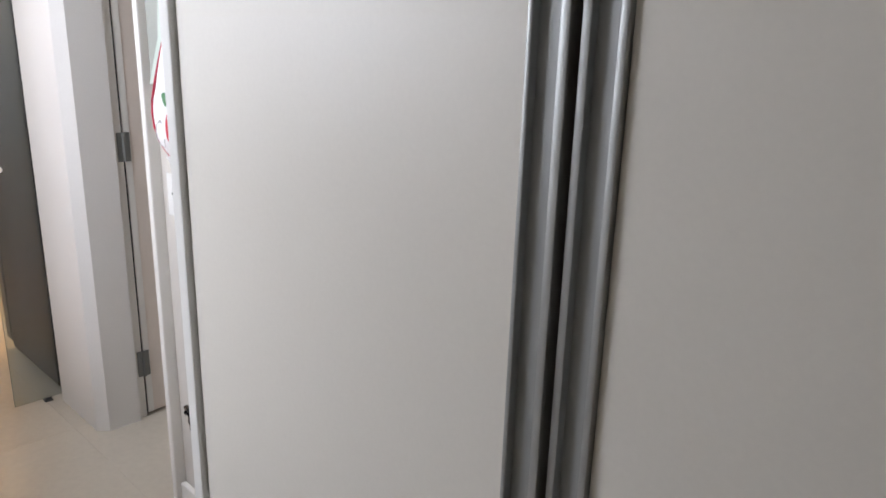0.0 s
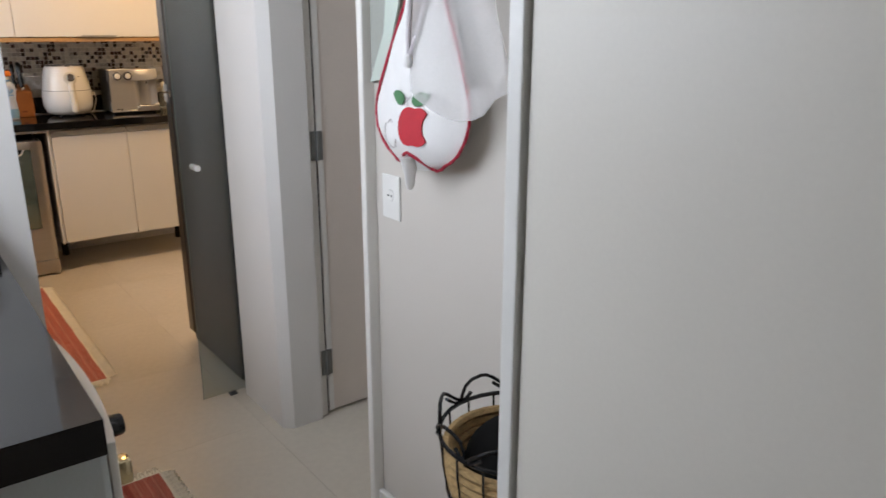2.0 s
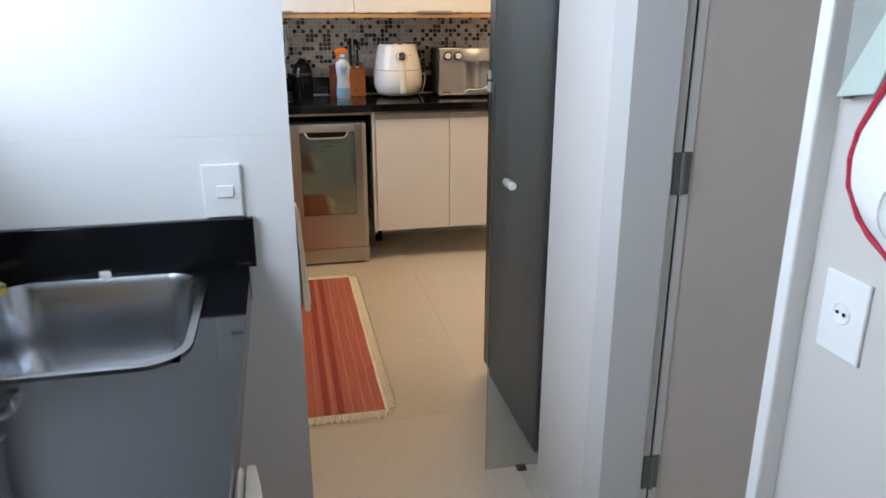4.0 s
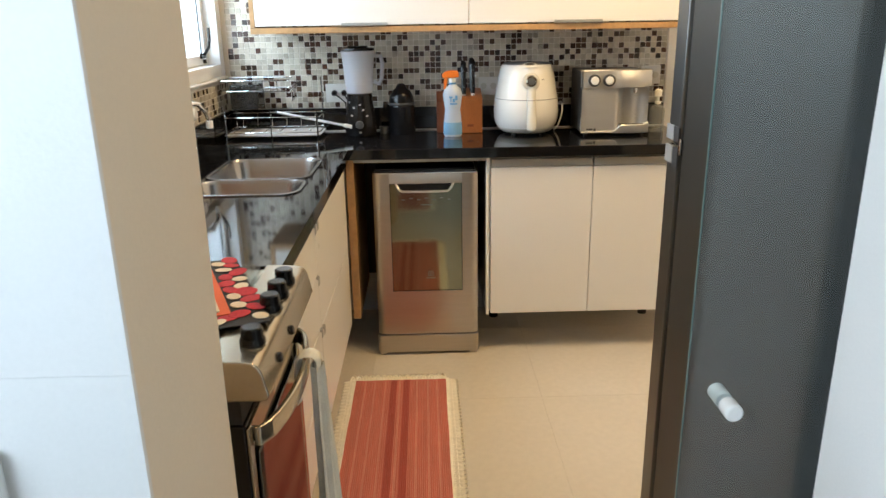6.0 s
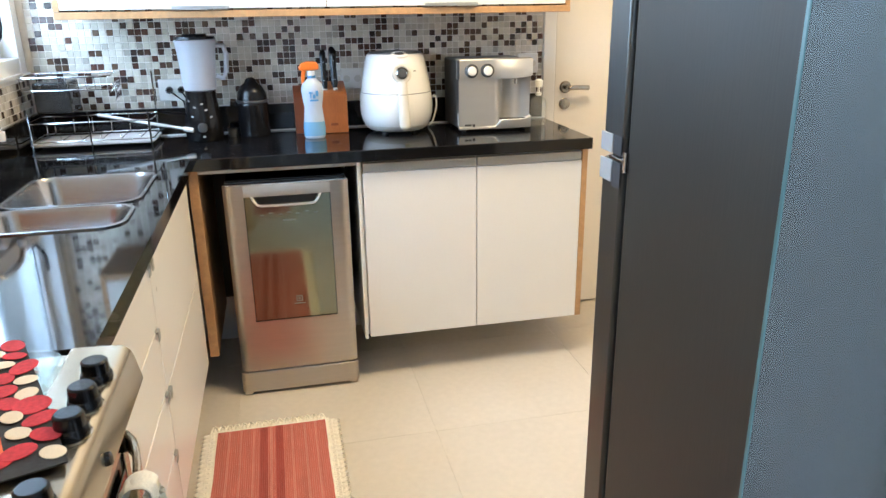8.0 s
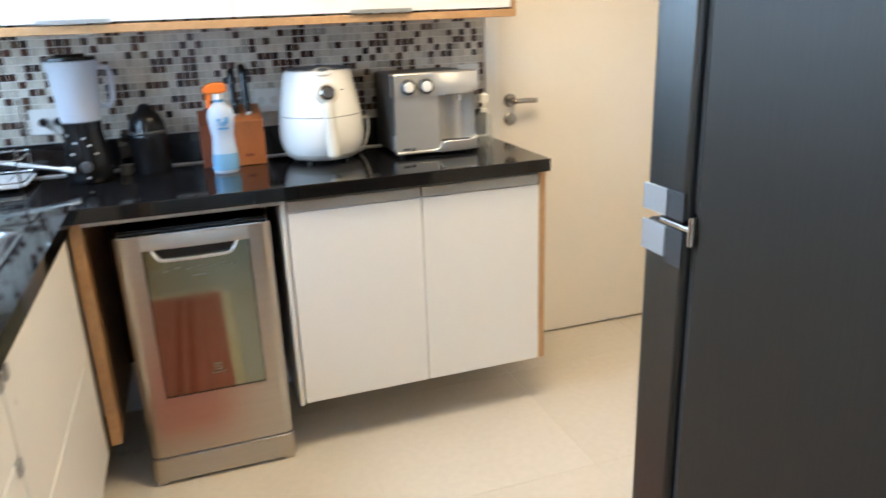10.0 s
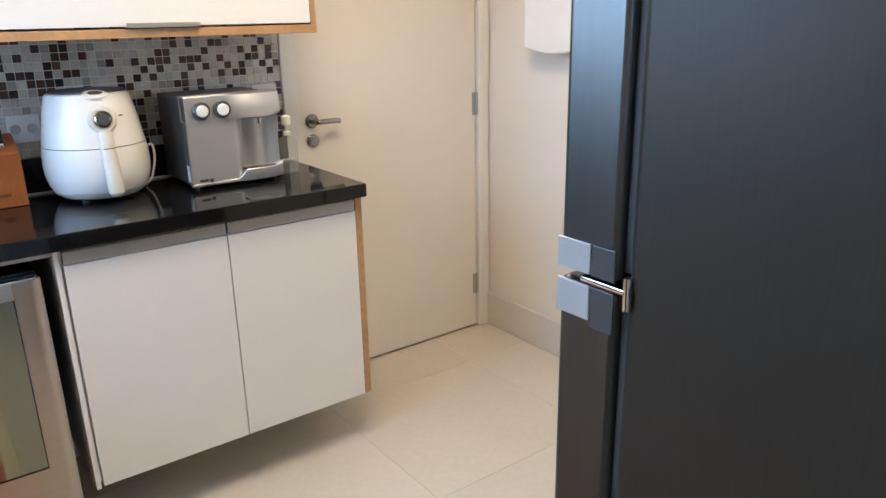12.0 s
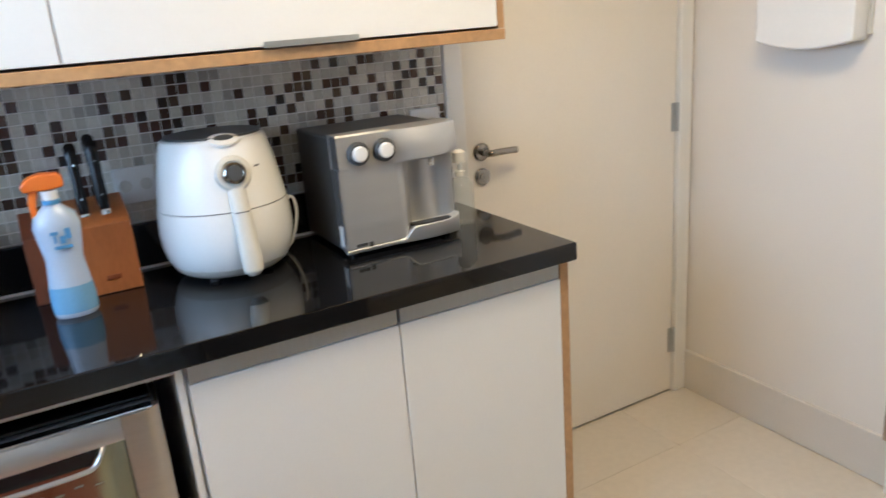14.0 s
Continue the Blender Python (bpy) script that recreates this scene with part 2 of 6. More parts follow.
def clear_glass(name, tint, rough=0.0, haze=0.0, veil=(0.75, 0.78, 0.80)):
    m = bpy.data.materials.new(name)
    m.use_nodes = True
    nt = m.node_tree
    nt.nodes.remove(nt.nodes["Principled BSDF"])
    tr = nt.nodes.new("ShaderNodeBsdfTransparent")
    tr.inputs[0].default_value = (*tint, 1)
    gl = nt.nodes.new("ShaderNodeBsdfGlossy")
    gl.inputs["Roughness"].default_value = rough
    lw = nt.nodes.new("ShaderNodeLayerWeight")
    pw = nt.nodes.new("ShaderNodeMath")
    pw.operation = "POWER"
    nt.links.new(lw.outputs["Facing"], pw.inputs[0])
    pw.inputs[1].default_value = 5.0
    fr = nt.nodes.new("ShaderNodeMath")
    fr.operation = "MULTIPLY_ADD"
    nt.links.new(pw.outputs[0], fr.inputs[0])
    fr.inputs[1].default_value, fr.inputs[2].default_value = 0.9, 0.04
    mx = nt.nodes.new("ShaderNodeMixShader")
    nt.links.new(fr.outputs[0], mx.inputs[0])
    nt.links.new(tr.outputs[0], mx.inputs[1])
    nt.links.new(gl.outputs[0], mx.inputs[2])
    out = mx
    if haze:
        df = nt.nodes.new("ShaderNodeBsdfDiffuse")
        df.inputs[0].default_value = (*veil, 1)
        out = nt.nodes.new("ShaderNodeMixShader")
        out.inputs[0].default_value = haze
        nt.links.new(mx.outputs[0], out.inputs[1])
        nt.links.new(df.outputs[0], out.inputs[2])
    nt.links.new(out.outputs[0], nt.nodes["Material Output"].inputs[0])
    return m


film = shader("thin_plastic_bag", (0.82, 0.80, 0.79), 0.35, vary=0.04, scale=18, bump=0.1)
nt_ = film.node_tree
see, mix_ = nt_.nodes.new("ShaderNodeBsdfTransparent"), nt_.nodes.new("ShaderNodeMixShader")
mix_.inputs[0].default_value = 0.30
nt_.links.new(see.outputs[0], mix_.inputs[1])
nt_.links.new(nt_.nodes["Principled BSDF"].outputs[0], mix_.inputs[2])
nt_.links.new(mix_.outputs[0], nt_.nodes["Material Output"].inputs[0])
pane_glass = clear_glass("window_glass", (0.95, 0.98, 0.98))
# the diffuse veil brightens this glass in place of reflected room light
door_glass = clear_glass("tinted_veiled_glass", (0.93, 0.98, 0.98), 0.05, 0.14, (0.20, 0.208, 0.212))
clear_plastic = clear_glass("clear_plastic", (0.93, 0.95, 0.95), 0.1, 0.14)
smoky_plastic = clear_glass("smoky_plastic", (0.16, 0.15, 0.15), 0.08, 0.05)
glass_edge = shader("green_glass_edge", (0.08, 0.15, 0.14), 0.3, vary=0.03, bump=0.0)

# ---------------------------------------------------------------- mesh helpers


def box(x0, x1, y0, y1, z0, z1, bev=0.0, seg=2):
    bm = bmesh.new()
    bmesh.ops.create_cube(bm, size=1.0, matrix=Matrix.Translation(((x0 + x1) / 2, (y0 + y1) / 2, (z0 + z1) / 2)) @ Matrix.Diagonal((x1 - x0, y1 - y0, z1 - z0, 1)))
    if bev:
        bmesh.ops.bevel(bm, geom=bm.edges[:], offset=bev, segments=seg, affect="EDGES", profile=0.5)
    return bm


def join(*bms):
    """All the given bmeshes in the first one."""
    first = bms[0]
    for other in bms[1:]:
        me = bpy.data.meshes.new("tmp")
        other.to_mesh(me)
        other.free()
        first.from_mesh(me)
        bpy.data.meshes.remove(me)
    return first


def moved(bm, m):
    bmesh.ops.transform(bm, matrix=m, verts=bm.verts)
    return bm


def lathe(profile, centre=(0, 0, 0), n=32, squash=1.0):
    """A turned body from rows of (radius, height), standing on centre."""
    bm = bmesh.new()
    rings = []
    for r, z in profile:
        ring = [bm.verts.new((centre[0] + r * math.cos(2 * math.pi * i / n) * squash, centre[1] + r * math.sin(2 * math.pi * i / n), centre[2] + z)) for i in range(n)]
        rings.append(ring)
    for a, b in zip(rings, rings[1:]):
        for i in range(n):
            bm.faces.new((a[i], a[(i + 1) % n], b[(i + 1) % n], b[i]))
    bm.faces.new(rings[0][::-1])
    bm.faces.new(rings[-1])
    return bm


def rod(a, b, r, n=12):
    """A straight round bar from a to b."""
    a, b = Vector(a), Vector(b)
    bm = bmesh.new()
    turn = (b - a).to_track_quat("Z", "Y").to_matrix().to_4x4()
    bmesh.ops.create_cone(bm, cap_ends=True, segments=n, radius1=r, radius2=r, depth=(b - a).length, matrix=Matrix.Translation((a + b) / 2) @ turn)
    return bm


def tube(points, r, n=8, closed=False):
    """A bent round wire along the points."""
    pts = [Vector(p) for p in points]
    bm = bmesh.new()
    rings = []
    count = len(pts)
    for i, p in enumerate(pts):
        if closed:
            d = pts[(i + 1) % count] - pts[i - 1]
        else:
            d = pts[min(i + 1, count - 1)] - pts[max(i - 1, 0)]
        q = d.to_track_quat("Z", "Y")
        rings.append([bm.verts.new(p + q @ Vector((r * math.cos(2 * math.pi * k / n), r * math.sin(2 * math.pi * k / n), 0))) for k in range(n)])
    pairs = list(zip(rings, rings[1:] + rings[:1])) if closed else list(zip(rings, rings[1:]))
    for a, b in pairs:
        # match the start of the rings so that the skin does not twist
        s = min(range(n), key=lambda k: (a[0].co - b[k].co).length)
        for k in range(n):
            bm.faces.new((a[k], a[(k + 1) % n], b[(k + 1 + s) % n], b[(k + s) % n]))
    if not closed:
        bm.faces.new(rings[0][::-1])
        bm.faces.new(rings[-1])
    return bm


def smooth_path(points, n=5):
    """Points along a smooth curve through the given ones."""
    p = [Vector(q) for q in points]
    out = []
    for i in range(len(p) - 1):
        a, b, c, d = p[max(i - 1, 0)], p[i], p[i + 1], p[min(i + 2, len(p) - 1)]
        for k in range(n):
            t = k / n
            out.append(0.5 * (2 * b + (c - a) * t + (2 * a - 5 * b + 4 * c - d) * t * t + (3 * b - a - 3 * c + d) * t ** 3))
    return out + [p[-1]]


def arc(centre, r, a0, a1, n, plane="xy"):
    out = []
    for i in range(n + 1):
        a = radians(a0 + (a1 - a0) * i / n)
        c, s = r * math.cos(a), r * math.sin(a)
        d = {"xy": (c, s, 0), "xz": (c, 0, s), "yz": (0, c, s)}[plane]
        out.append(tuple(centre[k] + d[k] for k in range(3)))
    return out


def slab(outline, t0, t1, axis="z", bev=0.0):
    """A plate: an outline of 2D points drawn out from t0 to t1 along an axis (z: x,y; y: x,z; x: y,z)."""
    bm = bmesh.new()
    place = {"z": lambda u, v, t: (u, v, t), "y": lambda u, v, t: (u, t, v), "x": lambda u, v, t: (t, u, v)}[axis]
    lo = [bm.verts.new(place(u, v, t0)) for u, v in outline]
    hi = [bm.verts.new(place(u, v, t1)) for u, v in outline]
    n = len(outline)
    bm.faces.new(lo[::-1])
    bm.faces.new(hi)
    for i in range(n):
        bm.faces.new((lo[i], lo[(i + 1) % n], hi[(i + 1) % n], hi[i]))
    bmesh.ops.recalc_face_normals(bm, faces=bm.faces[:])
    if bev:
        bmesh.ops.bevel(bm, geom=bm.edges[:], offset=bev, segments=2, affect="EDGES", profile=0.5)
    return bm


def rounded(x0, x1, y0, y1, r, n=6):
    """The outline of a rectangle with round corners."""
    out = []
    for cx, cy, a in ((x1 - r, y1 - r, 0), (x0 + r, y1 - r, 90), (x0 + r, y0 + r, 180), (x1 - r, y0 + r, 270)):
        for i in range(n + 1):
            t = radians(a + 90 * i / n)
            out.append((cx + r * math.cos(t), cy + r * math.sin(t)))
    return out


def bridge(rings, cap=True):
    """A skin over rings of equal length."""
    bm = bmesh.new()
    vs = [[bm.verts.new(p) for p in ring] for ring in rings]
    n = len(vs[0])
    for a, b in zip(vs, vs[1:]):
        for i in range(n):
            bm.faces.new((a[i], a[(i + 1) % n], b[(i + 1) % n], b[i]))
    if cap:
        bm.faces.new(vs[-1])
    bmesh.ops.recalc_face_normals(bm, faces=bm.faces[:])
    return bm


def mesh_object(name, bm, mat, smooth=True):
    me = bpy.data.meshes.new(name)
    if smooth:
        for f in bm.faces:
            f.smooth = True
        # flat faces stay flat beside their rounded edges
        for e in bm.edges:
            if len(e.link_faces) == 2:
                a, b = e.link_faces[0].calc_area(), e.link_faces[1].calc_area()
                bend = e.calc_face_angle(0.0)
                e.smooth = not (bend > 0.61 or (bend > 0.15 and max(a, b) > 12 * min(a, b)))
    bm.to_mesh(me)
    bm.free()
    me.materials.append(mat)
    return new(name, me)


def thing(name, loc, label, category, group=""):
    ob = new(name)
    ob.location = loc
    ob.empty_display_size = 0.05
    return tagged(ob, label, category, group)


def part(name, bm, mat, parent, label="", smooth=True):
    """One mesh, given in the world's metres, under a thing or a part."""
    root = parent
    while root.parent:
        root = root.parent
    if root.location.length:
        moved(bm, Matrix.Translation(-root.location))
    ob = mesh_object(name, bm, mat, smooth)
    ob.parent = parent
    if label:
        tagged(ob, label)
    return ob


def structure(name, bm, mat, label, smooth=False):
    return tagged(mesh_object(name, bm, mat, smooth), label, kind="structure")


# ---------------------------------------------------------------- the plan
XB = -5.36      # back wall of the kitchen
YN = 2.70       # right-hand wall of the kitchen
YS = -0.27      # window wall
XS = -2.44      # laundry face of the stub wall
TOP = 2.60

floor = structure("floor", box(XB - 0.15, 1.75, YS - 0.35, YN + 0.15, -0.12, -0.0012), joint, "grey-beige joints under the large floor tiles")
structure("ceiling", box(XB - 0.15, 1.75, YS - 0.35, YN + 0.15, TOP, TOP + 0.12), ceiling_paint, "plain white painted ceiling")
structure("wall_back", join(box(XB - 0.15, XB, YS - 0.25, 1.752, 0, TOP), box(XB - 0.15, XB, 2.682, YN, 0, TOP), box(XB - 0.15, XB, 1.752, 2.682, 2.14, TOP)), paint,
          "cream painted kitchen wall with a doorway")
structure("wall_behind_door", box(XB - 0.35, XB - 0.20, 1.5, YN + 0.15, 0, TOP), paint, "plain wall behind the closed door")
cream_paint2 = shader("cream_wall_paint_north", (0.74, 0.69, 0.62), 0.6, vary=0.03, scale=2, bump=0.12, grain=260)
structure("wall_north", box(XB - 0.15, -2.36, YN, YN + 0.15, 0, TOP), cream_paint2, "plain cream painted kitchen wall")
WK = (-5.27, -3.85, 1.21, 2.15)   # kitchen window opening
WL = (-2.375, -1.01, 1.20, 2.15)  # laundry window opening
structure("wall_south", join(
    box(XB - 0.15, WK[0], YS - 0.14, YS, 0, TOP), box(WK[0], WK[1], YS - 0.14, YS, 0, WK[2]), box(WK[0], WK[1], YS - 0.14, YS, WK[3], TOP),
    box(WK[1], WL[0], YS - 0.14, YS, 0, TOP), box(WL[0], WL[1], YS - 0.14, YS, 0, WL[2]), box(WL[0], WL[1], YS - 0.14, YS, WL[3], TOP),
    box(WL[1], 1.75, YS - 0.14, YS, 0, TOP)), paint, "white painted outer wall with two windows")
# kitchen cream, made tan to carry the lamp's warm light on the reveal
cream_paint = shader("lamp_warmed_cream_paint", (0.74, 0.62, 0.47), 0.6, vary=0.025, scale=3, bump=0.12, grain=260)
structure("wall_stub", box(-2.667, XS - 0.006, YS, 0.413, 0, TOP, 0.003), cream_paint, "cream stub wall, warm lamp light in its colour")
structure("wall_stub_laundry", join(box(XS - 0.0055, XS, YS, 0.4145, 0, 1.1376), box(XS - 0.0055, XS, YS, 0.4145, 1.1380, TOP)), paint, "white painted laundry face of the stub wall")
structure("wall_pier", slab([(-2.705, 1.112), (-2.374, 1.112), (-2.341, 1.146), (-2.341, 1.262), (-2.372, 1.262), (-2.372, 1.285), (-2.705, 1.285)], 0, TOP), paint, "white painted pier of the opening")
structure("wall_side_door", join(box(-2.49, -2.365, 1.285, 2.05, 2.13, TOP), box(-2.49, -2.365, 2.05, 2.85, 0, TOP)), paint, "white wall over the side door")
structure("wall_behind_side_door", box(-2.66, -2.60, 1.285, YN, 0, TOP), paint, "plain wall behind the side door")
structure("wall_passage_end", box(-2.365, -1.55, 2.20, 2.30, 0, TOP), paint, "plain white end wall of the passage")
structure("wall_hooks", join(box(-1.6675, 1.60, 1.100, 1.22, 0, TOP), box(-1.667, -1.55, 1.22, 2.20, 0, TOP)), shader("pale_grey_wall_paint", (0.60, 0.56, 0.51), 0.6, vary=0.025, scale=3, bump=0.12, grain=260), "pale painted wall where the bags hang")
structure("wall_end", box(1.55, 1.75, YS, 1.10, 0, TOP), paint, "plain wall behind the walker")
structure("lintel", box(-2.705, -2.44, 0.415, 1.112, 2.20, TOP), paint, "white lintel over the opening")
trim = structure("trim_hook_wall", join(box(-1.692, -1.668, 1.068, 1.22, 0, TOP, 0.004)), trim_paint, "white corner trim of the wall with hooks")

structure("baseboard_north", box(XB, -2.72, YN - 0.016, YN - 0.0005, 0, 0.155, 0.004), shader("skirting_tile", (0.63, 0.585, 0.52), 0.35, vary=0.04, scale=6), "beige porcelain skirting along the wall")
structure("baseboard_hooks", box(-1.667, -0.73, 1.082, 1.0995, 0, 0.14, 0.004), trim_paint, "white skirting under the hung bags")


def hinge(x, y, z, parent, length=0.095, metal=None):
    part("hinge", join(box(x, x + 0.004, y - 0.022, y + 0.022, z - length / 2, z + length / 2, 0.001), rod((x + 0.006, y, z - length / 2), (x + 0.006, y, z + length / 2), 0.006)), metal or alu_dark, parent, "dull steel hinge")


# door in the back wall, closed
door = structure("door_1", box(XB - 0.045, XB - 0.004, 1.808, 2.628, 0.008, 2.08, 0.002), door_paint, "cream painted flush door, closed, with steel lever")
part("door_frame", join(box(XB - 0.10, XB + 0.012, 1.746, 1.803, 0, 2.135, 0.004), box(XB - 0.10, XB + 0.012, 2.633, 2.688, 0, 2.135, 0.004), box(XB - 0.10, XB + 0.0115, 1.803, 2.633, 2.084, 2.134, 0.004)), trim_paint, door, "cream door casing")
# black strip laid in the gap to draw its shade
part("gap_shade_strip", box(XB - 0.012, XB - 0.003, 1.8032, 1.8078, 0.01, 2.08), black_matte, door, "dark strip for the shade beside the leaf")
part("door_handle", join(moved(lathe([(0.026, 0), (0.026, 0.006), (0.022, 0.010), (0.010, 0.011), (0.010, 0.042)], n=24), pose(XB - 0.003, 1.855, 1.025, 0, 90, 0)),
                         tube(smooth_path([(XB + 0.034, 1.855, 1.025), (XB + 0.046, 1.862, 1.025), (XB + 0.048, 1.89, 1.026), (XB + 0.045, 1.92, 1.025), (XB + 0.043, 1.946, 1.023)]), 0.0100, 12)), pewter, door, "pewter lever on a round rose")
part("keyhole", join(moved(lathe([(0.025, 0), (0.025, 0.006), (0.021, 0.009), (0.012, 0.0095), (0.012, 0.013)], n=24), pose(XB - 0.003, 1.854, 0.953, 0, 90, 0)), box(XB + 0.009, XB + 0.0115, 1.852, 1.856, 0.943, 0.963)), pewter, door, "pewter round keyhole rose")
for hz in (0.212, 1.026, 1.85):
    hinge(XB - 0.003, 2.630, hz, door, 0.095, alu)

# side door in the passage
door = structure("door_2", box(-2.400, -2.363, 1.300, 2.03, 0.012, 2.08, 0.002), shader("grey_beige_door", (0.74, 0.655, 0.585), 0.45, vary=0.03), "grey-beige flush door, closed")
part("door_frame", join(box(-2.3715, -2.358, 1.263, 1.294, 0, 2.13, 0.002), box(-2.45, -2.360, 2.034, 2.05, 0, 2.13, 0.003), box(-2.45, -2.3605, 1.294, 2.034, 2.084, 2.125, 0.003)), trim_paint, door, "white door jamb")
# the hinge-side gap's shade, drawn as a black strip
part("gap_shade_strip", box(-2.366, -2.3612, 1.2945, 1.2996, 0.013, 2.079), black_matte, door, "dark strip for the shade beside the leaf")
part("edge_strip", box(-2.3628, -2.3590, 1.3015, 1.323, 0.013, 2.079, 0.0008), trim_paint, door, "white edge of the leaf")
for hz in (0.218, 1.028, 1.85):
    hinge(-2.3575, 1.297, hz, door, 0.10)


def window(name, w, panes, label):
    """A white aluminium window in the outer wall: casing, sashes with glass, latches."""
    x0, x1, z0, z1 = w
    i_ = 0.004
    win = structure(name, join(box(x0 - 0.06, x0 + i_, YS - 0.135, YS + 0.014, z0 - 0.06, z1 + 0.06, 0.003), box(x1 - i_, x1 + 0.06, YS - 0.135, YS + 0.014, z0 - 0.06, z1 + 0.06, 0.003),
                               box(x0 + i_, x1 - i_, YS - 0.135, YS + 0.0135, z0 - 0.06, z0 + i_, 0.003), box(x0 + i_, x1 - i_, YS - 0.135, YS + 0.0135, z1 - i_, z1 + 0.06, 0.003)), sash_white, label)
    part("window_sill", box(x0 - 0.055, x1 + 0.055, YS + 0.0145, YS + 0.026, z0 - 0.062, z0 - 0.048, 0.002), sash_white, win, "slim white sill")
    x0, x1, z0, z1 = x0 + i_, x1 - i_, z0 + i_, z1 - i_
    wide = (x1 - x0) / panes
    for i in range(panes):
        a, b = x0 + i * wide + 0.002, x0 + (i + 1) * wide - 0.002
        y = YS - 0.060
        sash = part("window_frame", join(box(a, a + 0.035, y - 0.02, y + 0.02, z0 + 0.002, z1 - 0.002, 0.003), box(b - 0.035, b, y - 0.02, y + 0.02, z0 + 0.002, z1 - 0.002, 0.003),
                                         box(a + 0.035, b - 0.035, y - 0.02, y + 0.0195, z0 + 0.002, z0 + 0.042, 0.003), box(a + 0.035, b - 0.035, y - 0.02, y + 0.0195, z1 - 0.042, z1 - 0.002, 0.003)), sash_white, win)
        pane = part("pane", box(a + 0.033, b - 0.033, y - 0.003, y + 0.003, z0 + 0.040, z1 - 0.040), pane_glass, sash)
        pane.visible_shadow = False
        part("latch", join(box(a + 0.055, a + 0.115, y + 0.020, y + 0.030, z0 + 0.030, z0 + 0.052, 0.003),
                           tube([(a + 0.075, y + 0.030, z0 + 0.045), (a + 0.070, y + 0.050, z0 + 0.075), (a + 0.055, y + 0.052, z0 + 0.105), (a + 0.050, y + 0.050, z0 + 0.155)], 0.006),
                           lathe([(0.008, 0), (0.008, 0.016)], (a + 0.085, y + 0.032, z0 + 0.010), 12)), black, sash, "black window latch")
        part("gasket", join(box(a + 0.0345, a + 0.0375, y + 0.0035, y + 0.008, z0 + 0.042, z1 - 0.042), box(b - 0.0375, b - 0.0345, y + 0.0035, y + 0.008, z0 + 0.042, z1 - 0.042)), black, sash, "thin black glazing seal")
    return win


sky_glow = bpy.data.materials.new("bright_overcast_distance")
sky_glow.use_nodes = True
sky_glow.node_tree.nodes["Principled BSDF"].inputs["Emission Color"].default_value = (0.76, 0.89, 1.0, 1)
sky_glow.node_tree.nodes["Principled BSDF"].inputs["Emission Strength"].default_value = GLOW
structure("backdrop", box(-45, 35, -3.2, -3.1, -3, 12), sky_glow, "bright hazy daylight beyond the windows")

window("window_1", WL, 3, "white aluminium laundry window with black latches")
window("window_2", WK, 2, "white aluminium kitchen window over the sink")

# sliding glass door, pushed open along the pier
gd = thing("sliding_glass_door", (-2.74, 0.94, 0.0), "clear tinted sliding glass door pushed open, white knob", "door")
g = part("glass_panel", box(-2.7415, -2.7385, 0.9535, 1.76, 0.012, 2.12), door_glass, gd)
g.visible_shadow = False
part("glass_edge", box(-2.7416, -2.7384, 0.952, 0.9532, 0.012, 2.12), glass_edge, gd, "pale green polished glass edge")
part("rail", box(-2.765, -2.715, 0.30, 2.10, 2.13, 2.18, 0.004), alu, gd, "aluminium top rail")
part("knob", join(moved(lathe([(0.010, 0), (0.0115, 0.003), (0.0115, 0.023), (0.009, 0.026)], n=20), pose(-2.736, 1.004, 0.929, 0, 90, 0)),
                  moved(lathe([(0.010, 0), (0.0115, 0.003), (0.0115, 0.026), (0.009, 0.029)], n=20), pose(-2.744, 1.004, 0.929, 0, -90, 0))), white_plastic, gd, "white cylindrical knob")
part("floor_guide", join(box(-2.755, -2.725, 1.055, 1.085, 0.0, 0.006, 0.001), box(-2.734, -2.729, 1.058, 1.082, 0.006, 0.016, 0.001)), dark_grey, gd, "small dark floor guide")

# ---------------------------------------------------------------- laundry: wardrobe
YW = 0.657
wardrobe = thing("wardrobe", (-0.708, YW, 0), "white laundry wardrobe with aluminium-edged sliding doors", "wardrobe")
part("carcass", join(box(-0.678, 1.45, 0.735, 1.095, 0.0, 2.45), box(-0.678, 1.45, YW, 0.735, 0.0, 0.07), box(-0.678, 1.45, YW, 0.735, 2.38, 2.45)), lacquer, wardrobe, smooth=False)
part("side_panel", box(-0.701, -0.6785, YW - 0.002, 1.095, 0.0, 2.45, 0.002), lacquer, wardrobe)
# strip that puts the gap's shade into a solid
part("shadow_gap", box(-0.678, -0.675, YW + 0.012, 0.734, 0.071, 2.379), alu_dark, wardrobe, "dark strip for the shade beside the door")


def sliding_door(x0, x1, y, profiles):
    """A panel with aluminium channels: each profile is (lip, channel, lip) as four x."""
    d = part("sliding_door", box(x0, x1, y + 0.006, y + 0.024, 0.075, 2.375, 0.0015), wardrobe_white, wardrobe, "matt off-white door panel")
    for a, b, c, e in profiles:
        pr = part("profile", join(box(a, b, y, y + 0.024, 0.075, 2.375, 0.001), box(c, e, y, y + 0.024, 0.075, 2.375, 0.001)), alu, d, "aluminium handle profile")
        part("channel", slab([(b, y + 0.009), (b + (c - b) * 0.72, y + 0.009), (b + (c - b) * 0.76, y + 0.005), (c, y + 0.005), (c, y + 0.024), (b, y + 0.024)], 0.075, 2.375), channel_alu, pr, "finger channel with recess shade in its colour")


sliding_door(-0.6745, -0.1639, YW, [(-0.1634, -0.1593, -0.1360, -0.1285)])
sliding_door(-0.0881, 0.62, YW + 0.006, [(-0.1230, -0.1160, -0.0947, -0.0886)])
sliding_door(0.66, 1.44, YW, [(0.622, 0.626, 0.654, 0.6595)])
